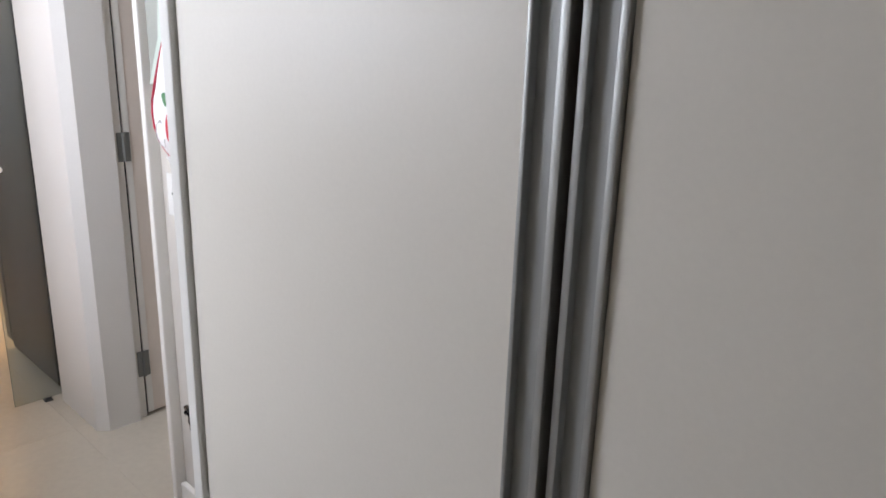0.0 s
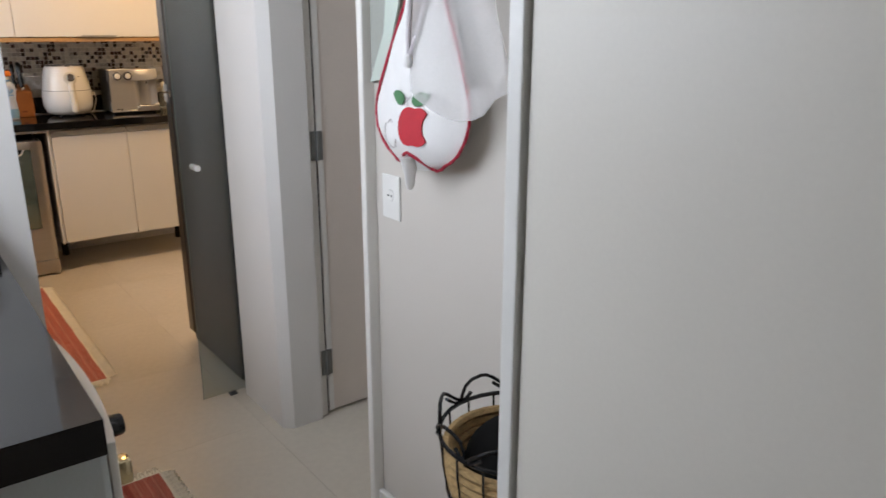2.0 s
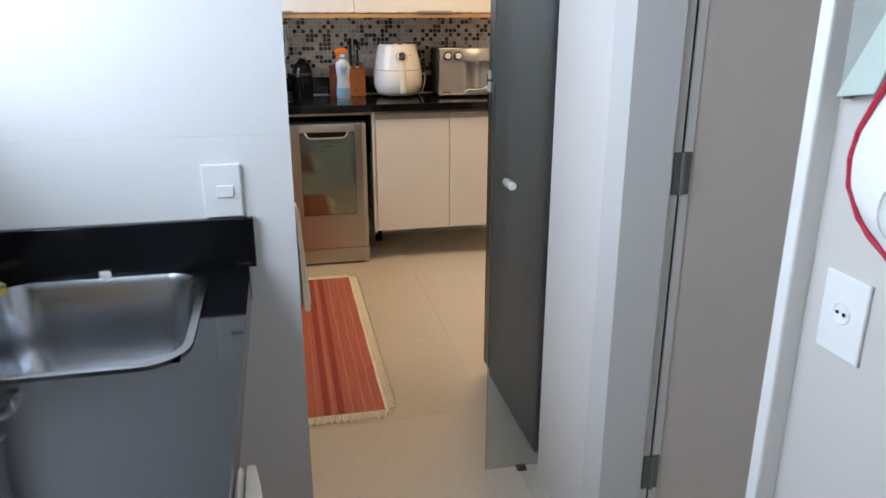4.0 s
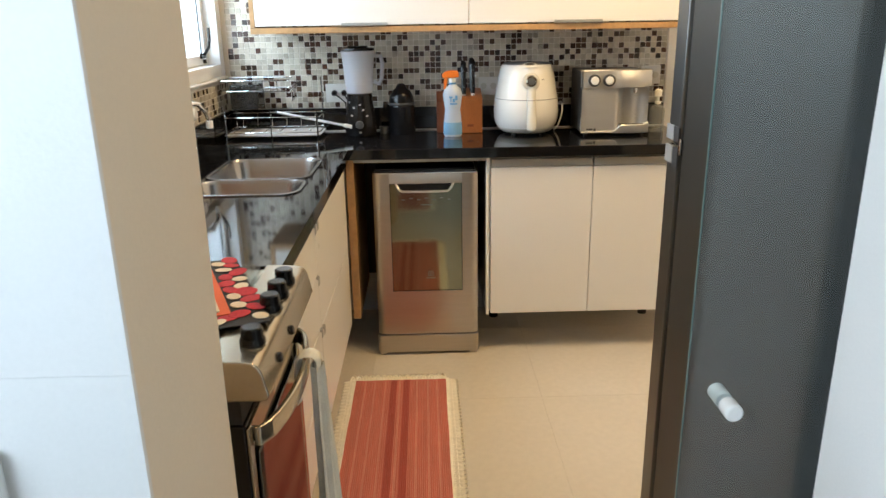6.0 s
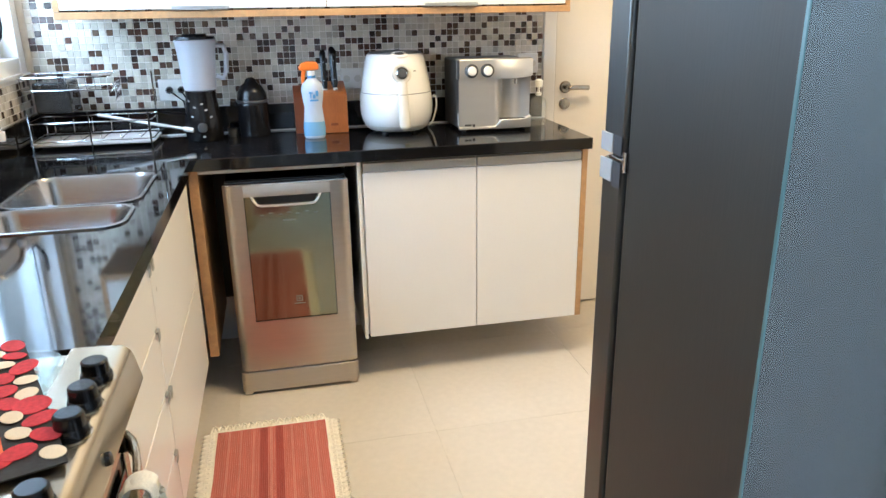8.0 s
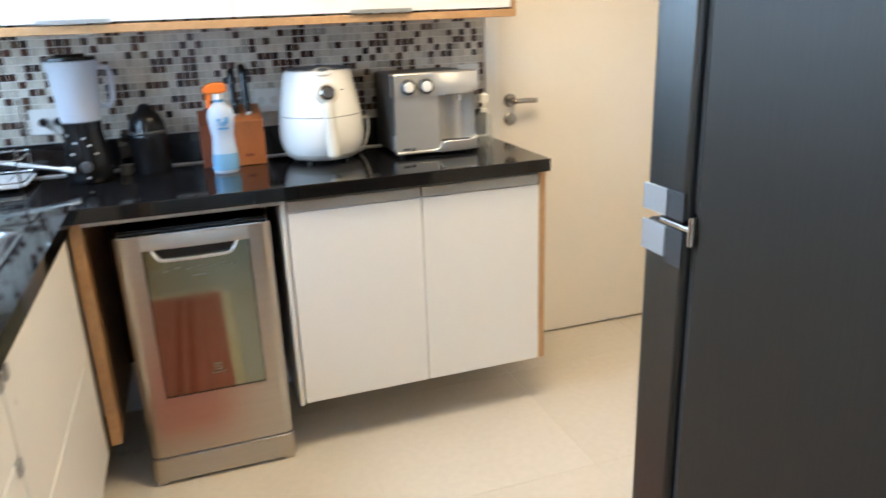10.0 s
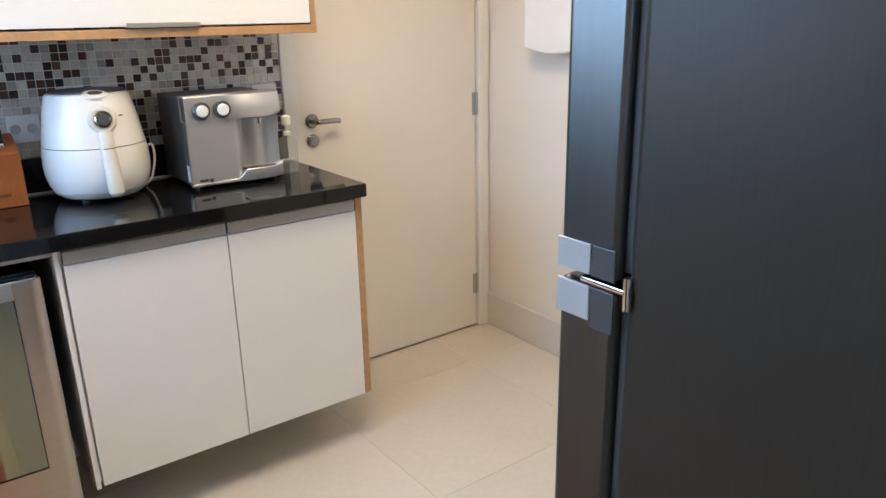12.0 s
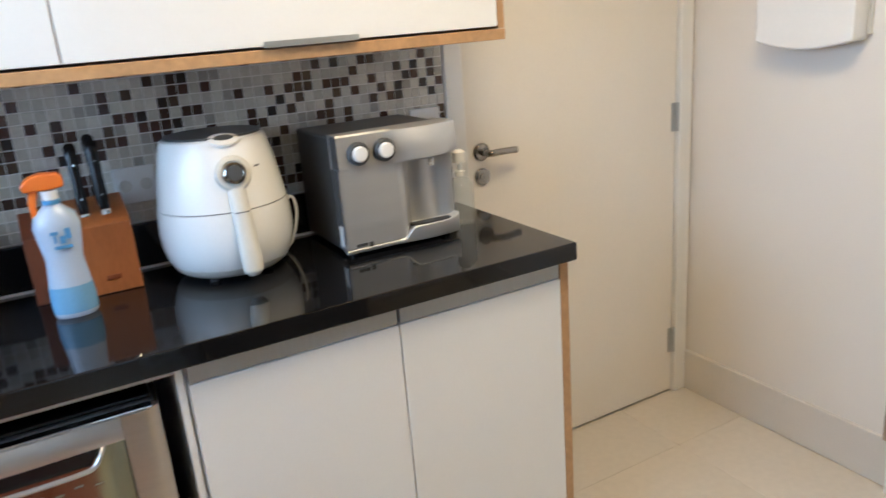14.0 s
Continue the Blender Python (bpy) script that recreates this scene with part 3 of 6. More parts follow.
# no real part: black fill giving the shade between the two doors
part("door_gap_fill", box(-0.1487, -0.1120, YW + 0.031, YW + 0.060, 0.075, 2.375), black_matte, wardrobe, "black block for the shade between the doors")

# ---------------------------------------------------------------- laundry: counter with sink
ZL = 0.850
SX0, SX1, SY0, SY1 = -2.405, -1.975, -0.192, 0.216


def top_with_hole(x0, x1, y0, y1, z0, z1, holes, bev=0.004):
    """A worktop cut open: strips round each hole, side by side along x."""
    bms = []
    edge = x0
    for hx0, hx1, hy0, hy1 in holes:
        bms += [box(edge, hx0, y0, y1, z0, z1), box(hx0, hx1, y0, hy0, z0, z1), box(hx0, hx1, hy1, y1, z0, z1)]
        edge = hx1
    bms.append(box(edge, x1, y0, y1, z0, z1))
    bm = join(*bms)
    bmesh.ops.remove_doubles(bm, verts=bm.verts, dist=0.0005)
    return bm


def bowl(x0, x1, y0, y1, z, depth, r, rim=0.014, proud=0.003):
    """A pressed sink bowl with a flat round-cornered rim."""
    rings = []
    for inset, dz in ((-rim, -0.002), (-rim, proud), (-rim + 0.004, proud + 0.001), (0.0, proud), (0.006, -0.010), (0.016, -depth * 0.6), (0.028, -depth + 0.03), (0.045, -depth + 0.006), (0.075, -depth)):
        rings.append([(u, v, z + dz) for u, v in rounded(x0 + inset, x1 - inset, y0 + inset, y1 - inset, max(r - max(inset, -rim) * 0.4, 0.03))])
    return bridge(rings)


counter = thing("laundry_counter", (-1.80, 0.0, ZL), "black polished granite laundry worktop with upstand", "counter")
part("worktop", top_with_hole(XS + 0.001, -1.192, YS + 0.001, 0.311, ZL - 0.060, ZL, [(SX0, SX1, SY0, SY1)]), granite, counter, smooth=False)
part("upstand", join(box(XS + 0.001, XS + 0.021, YS + 0.022, 0.325, ZL + 0.0005, 0.962, 0.002), box(XS + 0.001, -1.192, YS + 0.001, YS + 0.021, ZL + 0.0005, 0.962, 0.002)), granite, counter)
part("end_lip", join(box(XS + 0.022, XS + 0.085, 0.288, 0.312, ZL - 0.05, ZL + 0.032, 0.002)), granite, counter)
part("sink_bowl", bowl(SX0 + 0.002, SX1 - 0.002, SY0 + 0.002, SY1 - 0.002, ZL + 0.001, 0.20, 0.075), sink_steel, counter, "pressed stainless steel sink bowl")
part("drain", join(lathe([(0.045, 0), (0.045, 0.003), (0.034, 0.004), (0.030, 0.001)], (-2.19, 0.03, ZL - 0.199), 24), lathe([(0.010, 0), (0.006, 0.006)], (-2.19, 0.03, ZL - 0.197), 12)), chrome, counter, "steel drain")

tap = thing("wall_tap", (-2.140, YS, 1.0), "chrome wall tap over the laundry sink", "tap")
part("flange", moved(lathe([(0.029, 0), (0.029, 0.005), (0.022, 0.011), (0.012, 0.012)], n=24), pose(-2.140, YS + 0.0005, 1.000, -90, 0, 0)), chrome, tap)
part("pipe", rod((-2.140, YS + 0.01, 1.000), (-2.140, YS + 0.125, 1.000), 0.0115, 16), chrome, tap)
part("spout", tube([(-2.140, YS + 0.118, 1.0), (-2.140, YS + 0.138, 1.001), (-2.140, YS + 0.152, 0.996), (-2.140, YS + 0.164, 0.986), (-2.140, YS + 0.170, 0.974)], 0.0105, 12), chrome, tap)
part("nozzle", lathe([(0.012, 0), (0.013, 0.006), (0.013, 0.020), (0.011, 0.024)], (-2.140, YS + 0.171, 0.955), 16), chrome, tap)
part("valve", join(lathe([(0.015, 0), (0.015, 0.018), (0.011, 0.022), (0.011, 0.034)], (-2.140, YS + 0.118, 1.008), 18), rod((-2.163, YS + 0.118, 1.044), (-2.117, YS + 0.118, 1.044), 0.0055), rod((-2.140, YS + 0.094, 1.044), (-2.140, YS + 0.142, 1.044), 0.0055),
                 lathe([(0.013, 0), (0.014, 0.010), (0.009, 0.016)], (-2.140, YS + 0.118, 1.038), 16)), chrome, tap, "four-armed chrome valve handle")

sp = thing("sponge", (-2.375, -0.215, ZL), "yellow and green kitchen sponge lying on granite", "sponge")
turn = pose(-2.368, -0.200, ZL, 0, 0, -48)
part("pad", moved(box(-0.026, 0.026, -0.042, 0.042, 0.001, 0.018, 0.005), turn), sponge_yellow, sp)
part("scourer", moved(box(-0.026, 0.026, -0.042, 0.042, 0.0185, 0.023, 0.003), turn), sponge_green, sp, "olive scouring layer")

plug = thing("sink_plug", (-2.405, -0.02, ZL), "small white plastic sink plug by the bowl", "plug")
part("body", moved(box(-0.012, 0.012, -0.010, 0.010, 0, 0.014, 0.003), pose(-2.413, 0.015, ZL + 0.0008, 0, 0, 30)), white_plastic, plug)

pot = thing("yellow_bucket", (-1.70, -0.165, ZL), "bright yellow plastic bucket turned upside down", "bucket")
part("body", lathe([(0.066, 0.0), (0.074, 0.002), (0.079, 0.010), (0.0815, 0.030), (0.080, 0.06), (0.073, 0.100), (0.067, 0.122), (0.061, 0.1285)], (-1.640, -0.168, ZL + 0.0005), 48), yellow, pot)
part("base_ring", lathe([(0.060, 0.1287), (0.057, 0.1310), (0.052, 0.1310), (0.049, 0.1290), (0.02, 0.1288)], (-1.640, -0.168, ZL + 0.0005), 48), yellow, pot, "raised base ring")

switch = thing("switch_plate", (XS, 0.265, 1.0), "white plastic light switch plate on the wall", "switch")
part("plate", box(XS + 0.0005, XS + 0.010, 0.226, 0.306, 0.964, 1.079, 0.003), white_plastic, switch)
part("rocker", box(XS + 0.010, XS + 0.0145, 0.254, 0.290, 1.008, 1.034, 0.002), white_plastic, switch)
socket = thing("socket_plate", (-1.595, 1.10, 0.95), "white socket plate below the hung bags", "socket")
part("plate", box(-1.633, -1.557, 1.0945, 1.0995, 0.955, 1.066, 0.002), white_plastic, socket)
part("socket_face", moved(lathe([(0.015, 0), (0.014, 0.002), (0.012, 0.001)], n=20), pose(-1.595, 1.0945, 1.015, 90, 0, 0)), white_plastic, socket, "round recessed socket")
for du in (-0.006, 0.006):
    part("pin_hole", moved(lathe([(0.0025, 0), (0.0025, 0.001)], n=8), pose(-1.595 + du, 1.0925, 1.015, 90, 0, 0)), black, socket)

# washing machine under the counter
wm = thing("washing_machine", (-1.50, 0.05, 0), "white front-loading washing machine under the granite counter", "washing machine")
part("body", box(-1.775, -1.235, -0.22, 0.318, 0.015, 0.782, 0.012, 3), washer_side, wm, "enamelled casing, bluish shade in its colour")
front = []
for i in range(13):
    u = i / 12
    front.append((-1.770 + 0.53 * u, 0.332 + 0.020 * math.sin(math.pi * u) ** 0.8))
part("control_panel", slab([(-1.770, 0.319)] + front + [(-1.240, 0.319)], 0.62, 0.781, bev=0.003), washer_white, wm, "bowed white control panel")
part("front_panel", box(-1.770, -1.240, 0.3185, 0.336, 0.03, 0.618, 0.008), washer_white, wm)
part("dial", join(moved(lathe([(0.030, 0), (0.030, 0.006), (0.022, 0.010), (0.020, 0.034), (0.017, 0.038)], n=24), pose(-1.455, 0.352, 0.695, -90, 0, 0))), black, wm, "black programme dial")
part("dial_ring", moved(lathe([(0.034, 0), (0.035, 0.004), (0.031, 0.007)], n=24), pose(-1.455, 0.3505, 0.695, -90, 0, 0)), chrome, wm, "chrome ring")
dr = part("door_ring", moved(lathe([(0.175, 0), (0.178, 0.012), (0.165, 0.030), (0.135, 0.036), (0.130, 0.020)], n=40), pose(-1.505, 0.3365, 0.42, -90, 0, 0)), chrome, wm, "chrome porthole ring")
part("door_glass", moved(lathe([(0.129, 0.0), (0.125, 0.012), (0.08, 0.022), (0.02, 0.026)], n=32), pose(-1.505, 0.341, 0.42, -90, 0, 0)), oven_glass, wm, "dark porthole glass")
part("door_latch", box(-1.500, -1.460, 0.366, 0.398, 0.560, 0.610, 0.006), brass, wm, "shiny door catch")
for fx in (-1.73, -1.28):
    for fy in (-0.17, 0.27):
        part("foot", lathe([(0.018, 0), (0.018, 0.016)], (fx, fy, 0), 12), rubber, wm)


def rug(name, x0, x1, y0, y1, stripes, label):
    """A flat woven runner, its stripes along x, with crochet edging all round."""
    r = thing(name, ((x0 + x1) / 2, (y0 + y1) / 2, 0), label, "rug")
    edge = y0
    rnd = random.Random(5)
    for width, mat in stripes:
        w = width * (y1 - y0)
        bm = bmesh.new()
        n = int((x1 - x0) / 0.045)
        rows = []
        for i in range(n + 1):
            x = x0 + (x1 - x0) * i / n
            dz = 0.0012 * math.sin(i * 0.9) + 0.0008 * rnd.random()
            rows.append([bm.verts.new((x, edge, 0.001)), bm.verts.new((x, edge, 0.007 + dz)), bm.verts.new((x, edge + w, 0.007 + dz)), bm.verts.new((x, edge + w, 0.001))])
        for a, b in zip(rows, rows[1:]):
            for k in range(3):
                bm.faces.new((a[k], a[k + 1], b[k + 1], b[k]))
        bmesh.ops.recalc_face_normals(bm, faces=bm.faces[:])
        part("stripe", bm, mat, r)
        edge += w
    bms = []

    def scallop(px, py, ux, uy, vx, vy, s):
        pts = []
        for k in range(7):
            a = math.pi * k / 6
            u, v = s * 0.5 * (1 - math.cos(a)), s * 1.95 * math.sin(a)
            pts.append((px + ux * u + vx * v, py + uy * u + vy * v, 0.004))
        bms.append(tube(pts, 0.0038, 4))
        bms.append(tube([(px + ux * s * 0.12 + vx * s * 0.95, py + uy * s * 0.12 + vy * s * 0.95, 0.0035), (px + ux * s * 0.88 + vx * s * 0.95, py + uy * s * 0.88 + vy * s * 0.95, 0.0035)], 0.0030, 4))
        bms.append(tube([(px + ux * s * 0.5, py + uy * s * 0.5, 0.0035), (px + ux * s * 0.5 + vx * s * 1.45, py + uy * s * 0.5 + vy * s * 1.9, 0.0035)], 0.0030, 4))
        bms.append(tube([(px + ux * s * 0.1, py + uy * s * 0.1, 0.003), (px + ux * s * 0.9 + vx * s * 0.9, py + uy * s * 0.9 + vy * s * 0.9, 0.003)], 0.0036, 4))
    s = 0.024
    for i in range(int((x1 - x0) / s)):
        x = x0 + i * s
        scallop(x, y0, 1, 0, 0, -1, s)
        scallop(x, y1, 1, 0, 0, 1, s)
    for i in range(-1, int((y1 - y0) / s) + 1):
        y = y0 + i * s
        scallop(x0, y, 0, 1, -1, 0, s)
        scallop(x1, y, 0, 1, 1, 0, s)
    bms += [box(x0 - 0.013, x1 + 0.013, y0 - 0.013, y0 - 0.001, 0.001, 0.005), box(x0 - 0.013, x1 + 0.013, y1 + 0.001, y1 + 0.013, 0.001, 0.005), box(x0 - 0.013, x0 - 0.001, y0 - 0.001, y1 + 0.001, 0.001, 0.005), box(x1 + 0.001, x1 + 0.013, y0 - 0.001, y1 + 0.001, 0.001, 0.005)]
    bms += [tube([(x0, y0 - 0.002, 0.005), (x1, y0 - 0.002, 0.005)], 0.004, 5), tube([(x0, y1 + 0.002, 0.005), (x1, y1 + 0.002, 0.005)], 0.004, 5), tube([(x0 - 0.002, y0, 0.005), (x0 - 0.002, y1, 0.005)], 0.004, 5), tube([(x1 + 0.002, y0, 0.005), (x1 + 0.002, y1, 0.005)], 0.004, 5)]
    part("crochet_edge", join(*bms), crochet, r, "cream crochet lace edging")
    return r


STRIPES = [(0.10, rug_red), (0.02, rug_pale), (0.09, rug_red), (0.015, rug_pale), (0.10, rug_red), (0.015, rug_pale), (0.05, rug_red), (0.07, rug_dark), (0.02, rug_red), (0.02, rug_pale), (0.03, rug_red), (0.07, rug_dark), (0.07, rug_red), (0.02, rug_pale), (0.10, rug_red), (0.02, rug_pale), (0.08, rug_red), (0.02, rug_pale), (0.09, rug_red)]
rug("kitchen_runner_rug", -4.585, -3.175, 0.338, 0.697, STRIPES, "red striped cotton runner with cream crochet edging")
rug("laundry_runner_rug", -2.345, -1.35, 0.400, 0.655, STRIPES, "small red striped cotton rug before the washing machine")

# ---------------------------------------------------------------- laundry: hung bags
strap_grey = shader("pale_grey_ribbon", (0.62, 0.58, 0.60), 0.8, vary=0.1)
bag = thing("bag_dispenser", (-1.40, 1.10, 1.10), "white cotton bag holder with red piping and apple", "bag holder")


def bag_half(v):
    if v < 0.13:
        return 0.168 * math.sqrt(1 - (1 - max(v, 0.004) / 0.13) ** 2.5)
    return max(0.168 - 0.098 * ((v - 0.13) / 0.21) ** 1.2, 0.045)


def bag_mid(v):
    return -1.404 + 0.10 * max(v - 0.08, 0)


def bag_point(u, v):
    """A point on the front of the stuffed holder: u across, v up."""
    half = bag_half(v)
    swell = min(1.0, 0.35 + max(v, 0) / 0.09)
    bulge = 0.050 * max(0.0, 1 - (u / max(half, 0.01)) ** 2) * (1.0 - 0.9 * v) * swell
    fold = 0.002 * math.sin(u * 70 + v * 9)
    return (bag_mid(v) + u, 1.046 - bulge - fold, 1.116 + v)


rings = []
for i in range(29):
    v = 0.50 * (i / 28) ** 1.5
    h = bag_half(v)
    ring = [bag_point(h * math.cos(math.pi * k / 16) * -1, v) for k in range(17)]
    ring += [(bag_mid(v) + h * math.cos(math.pi * k / 6), 1.046 + 0.044 * math.sin(math.pi * k / 6) * min(1.0, 0.3 + v / 0.09), 1.116 + v) for k in range(1, 6)]
    rings.append(ring)
body = part("body", bridge(rings), fabric, bag)
steps = [0.50 - 0.0325 * i for i in range(15)] + [0.03, 0.018]
edge_l = [(bag_mid(v) - bag_half(v) - 0.002, 1.043, 1.116 + v) for v in steps]
edge_r = [(bag_mid(v) + bag_half(v) + 0.002, 1.043, 1.116 + v) for v in steps[::-1]]
edge_b = [Vector(bag_point(u, v)) + Vector((0, -0.004, 0)) for u, v in ((-0.078, 0.009), (-0.040, 0.003), (-0.022, 0.014), (-0.004, 0.034), (0.014, 0.040), (0.034, 0.030), (0.052, 0.007), (0.068, 0.003), (0.085, 0.009))]
part("piping", tube(edge_l + [tuple(p) for p in edge_b] + edge_r, 0.0036, 6), red_piping, bag, "dark red bias piping")


def patch(outline, lift=0.004):
    """A flat patch that follows the front of the holder."""
    bm = bmesh.new()
    cu = sum(p[0] for p in outline) / len(outline)
    cv = sum(p[1] for p in outline) / len(outline)
    rings = []
    for s in (1.0, 0.8, 0.6, 0.4, 0.2):
        rings.append([bm.verts.new(Vector(bag_point(cu + (u - cu) * s, cv + (v - cv) * s)) + Vector((0, -lift, 0))) for u, v in outline])
    n = len(outline)
    for a, b in zip(rings, rings[1:]):
        for i in range(n):
            bm.faces.new((a[i], a[(i + 1) % n], b[(i + 1) % n], b[i]))
    bm.faces.new(rings[-1])
    back = bmesh.ops.extrude_face_region(bm, geom=bm.faces[:])
    bmesh.ops.translate(bm, vec=(0, 0.002, 0), verts=[e for e in back["geom"] if isinstance(e, bmesh.types.BMVert)])
    bmesh.ops.recalc_face_normals(bm, faces=bm.faces[:])
    return bm


AU, AV = 0.016, 0.097
ap = []
for k in range(48):
    a = 2 * math.pi * k / 48
    d = (a + math.pi) % (2 * math.pi) - math.pi
    r = 0.046 * (1 + 0.06 * math.cos(2 * a)) - 0.006 * math.exp(-((a - math.pi / 2) / 0.3) ** 2) - 0.004 * math.exp(-((a - 3 * math.pi / 2) / 0.25) ** 2)
    if abs(d) < 0.62:
        r = min(r, 0.056 * math.cos(d) - math.sqrt(max(0.0, 0.00109 - 0.003136 * math.sin(d) ** 2)) + 0.0015 * abs(math.sin(d * 12)))
    ap.append((AU + 0.022 + r * math.cos(a), AV + r * math.sin(a)))
part("apple_patch", patch(ap), apple_red, bag, "bitten red apple applique")
for s in (-1, 1):
    lf = []
    for k in range(14):
        a = 2 * math.pi * k / 14
        uu, vv = 0.026 * math.cos(a), 0.0135 * math.sin(a) * (1 - 0.3 * math.cos(a) * s)
        ca, sa = math.cos(0.28 * s), math.sin(0.28 * s)
        lf.append((AU + 0.002 + s * 0.036 + uu * ca - vv * sa, AV + 0.058 + uu * sa + vv * ca))
    part("leaf_patch", patch(lf), leaf_green, bag, "green leaf applique")


def thread(uv, r=0.0012):
    return tube([tuple(Vector(bag_point(u, v)) + Vector((0, -0.003, 0))) for u, v in uv], r, 5)


for uv in ([(AU - 0.008, AV + 0.060), (AU, AV + 0.052), (AU, AV + 0.040)], [(AU + 0.010, AV + 0.062), (AU, AV + 0.052)],
           [(AU - 0.062 + 0.026 * math.cos(a / 10), AV - 0.020 + 0.034 * math.sin(a / 10)) for a in range(26, 60, 3)], [(AU - 0.075, AV), (AU - 0.066, AV + 0.008), (AU - 0.058, AV + 0.002)]):
    part("stitching", thread(uv), grey_thread, bag, "grey stitched line")
part("bag_tail", moved(lathe([(0.005, 0), (0.011, 0.008), (0.014, 0.03), (0.020, 0.055), (0.028, 0.072)], n=18, squash=0.5), pose(-1.392, 1.012, 1.074, 0, 0, 0)), fabric, bag, "white plastic bag end pulled out")
part("slit", patch([(0.008, 0.238), (0.018, 0.240), (0.034, 0.33), (0.038, 0.42), (0.004, 0.42), (0.004, 0.33)], 0.0025), shader("taupe_lining", (0.33, 0.28, 0.26), 0.9, vary=0.1), bag, "dark open slit")
part("strap", join(tube([tuple(Vector(bag_point(u, v)) + Vector((0, -0.006, 0))) for u, v in ((0.012, 0.235), (0.003, 0.28), (0.000, 0.34), (0.002, 0.42))], 0.0045, 6), tube([tuple(Vector(bag_point(u, v)) + Vector((0, -0.006, 0))) for u, v in ((0.012, 0.235), (0.027, 0.28), (0.037, 0.34), (0.040, 0.42))], 0.0045, 6)), strap_grey, bag, "pale grey drawstring")
part("knot", moved(lathe([(0.004, 0), (0.009, 0.005), (0.011, 0.014), (0.009, 0.024), (0.004, 0.028)], n=16), Matrix.Translation(Vector(bag_point(0.012, 0.216)) + Vector((0, -0.006, 0)))), fabric, bag, "small white fabric knot")
part("hook", join(tube([(-1.38, 1.099, 1.66), (-1.38, 1.075, 1.655), (-1.38, 1.062, 1.665), (-1.38, 1.058, 1.685)], 0.004, 8), tube([(-1.395, 1.06, 1.60), (-1.385, 1.065, 1.645), (-1.38, 1.072, 1.658)], 0.006, 6)), chrome, bag, "small wall hook")

# thin carrier bag beside it
cb = thing("plastic_carrier_bag", (-1.22, 1.10, 1.25), "crumpled translucent plastic carrier bag on a hook", "plastic bag")
rnd = random.Random(3)
rings = []
for i in range(15):
    v = i / 14
    h = 0.145 * (1 - 0.60 * v ** 1.1)
    cx = -1.262 - 0.02 * v
    ring = []
    for k in range(26):
        a = 2 * math.pi * k / 26
        fold = 1 + 0.10 * math.sin(a * 5 + v * 4) + 0.05 * rnd.random()
        ring.append((cx + h * fold * math.cos(a), 1.030 + 0.034 * fold * math.sin(a), 1.268 + 0.397 * v + 0.030 * math.sin(a * 2 + 1) * (1 - v) ** 2))
    rings.append(ring)
rings.insert(0, [(-1.250 + (x + 1.250) * 0.3, 1.030 + (y - 1.030) * 0.3, z + 0.004) for x, y, z in rings[0]])
part("body", bridge(rings), film, cb)
part("handle", tube([(-1.27, 1.055, 1.655), (-1.262, 1.075, 1.70), (-1.255, 1.085, 1.705), (-1.25, 1.07, 1.66)], 0.006, 6), film, cb)
part("hook", tube([(-1.26, 1.099, 1.70), (-1.26, 1.08, 1.694), (-1.26, 1.07, 1.705), (-1.26, 1.066, 1.72)], 0.004, 8), chrome, cb)
gb = thing("green_folded_bag", (-1.62, 1.10, 1.27), "pale green and grey folded bag hanging behind", "bag")
part("body", join(slab([(-1.652, 1.285), (-1.645, 1.283), (-1.59, 1.40), (-1.555, 1.66), (-1.652, 1.66)], 1.083, 1.0985, "y", 0.002)), shader("grey_green_canvas", (0.33, 0.345, 0.31), 0.85, vary=0.08), gb)
part("fold", slab([(-1.652, 1.286), (-1.590, 1.296), (-1.525, 1.46), (-1.50, 1.66), (-1.552, 1.66), (-1.588, 1.40)], 1.078, 1.0825, "y", 0.0015), pale_green, gb, "pale mint plastic fold")
part("hook", tube([(-1.60, 1.099, 1.68), (-1.60, 1.080, 1.675), (-1.60, 1.072, 1.69)], 0.004, 8), chrome, gb)

# wire fruit stand with straw basket
fs = thing("wire_fruit_stand", (-1.04, 0.935, 0), "black scrolled wire fruit stand beside the wardrobe", "fruit stand")
CX, CY = -0.957, 0.942
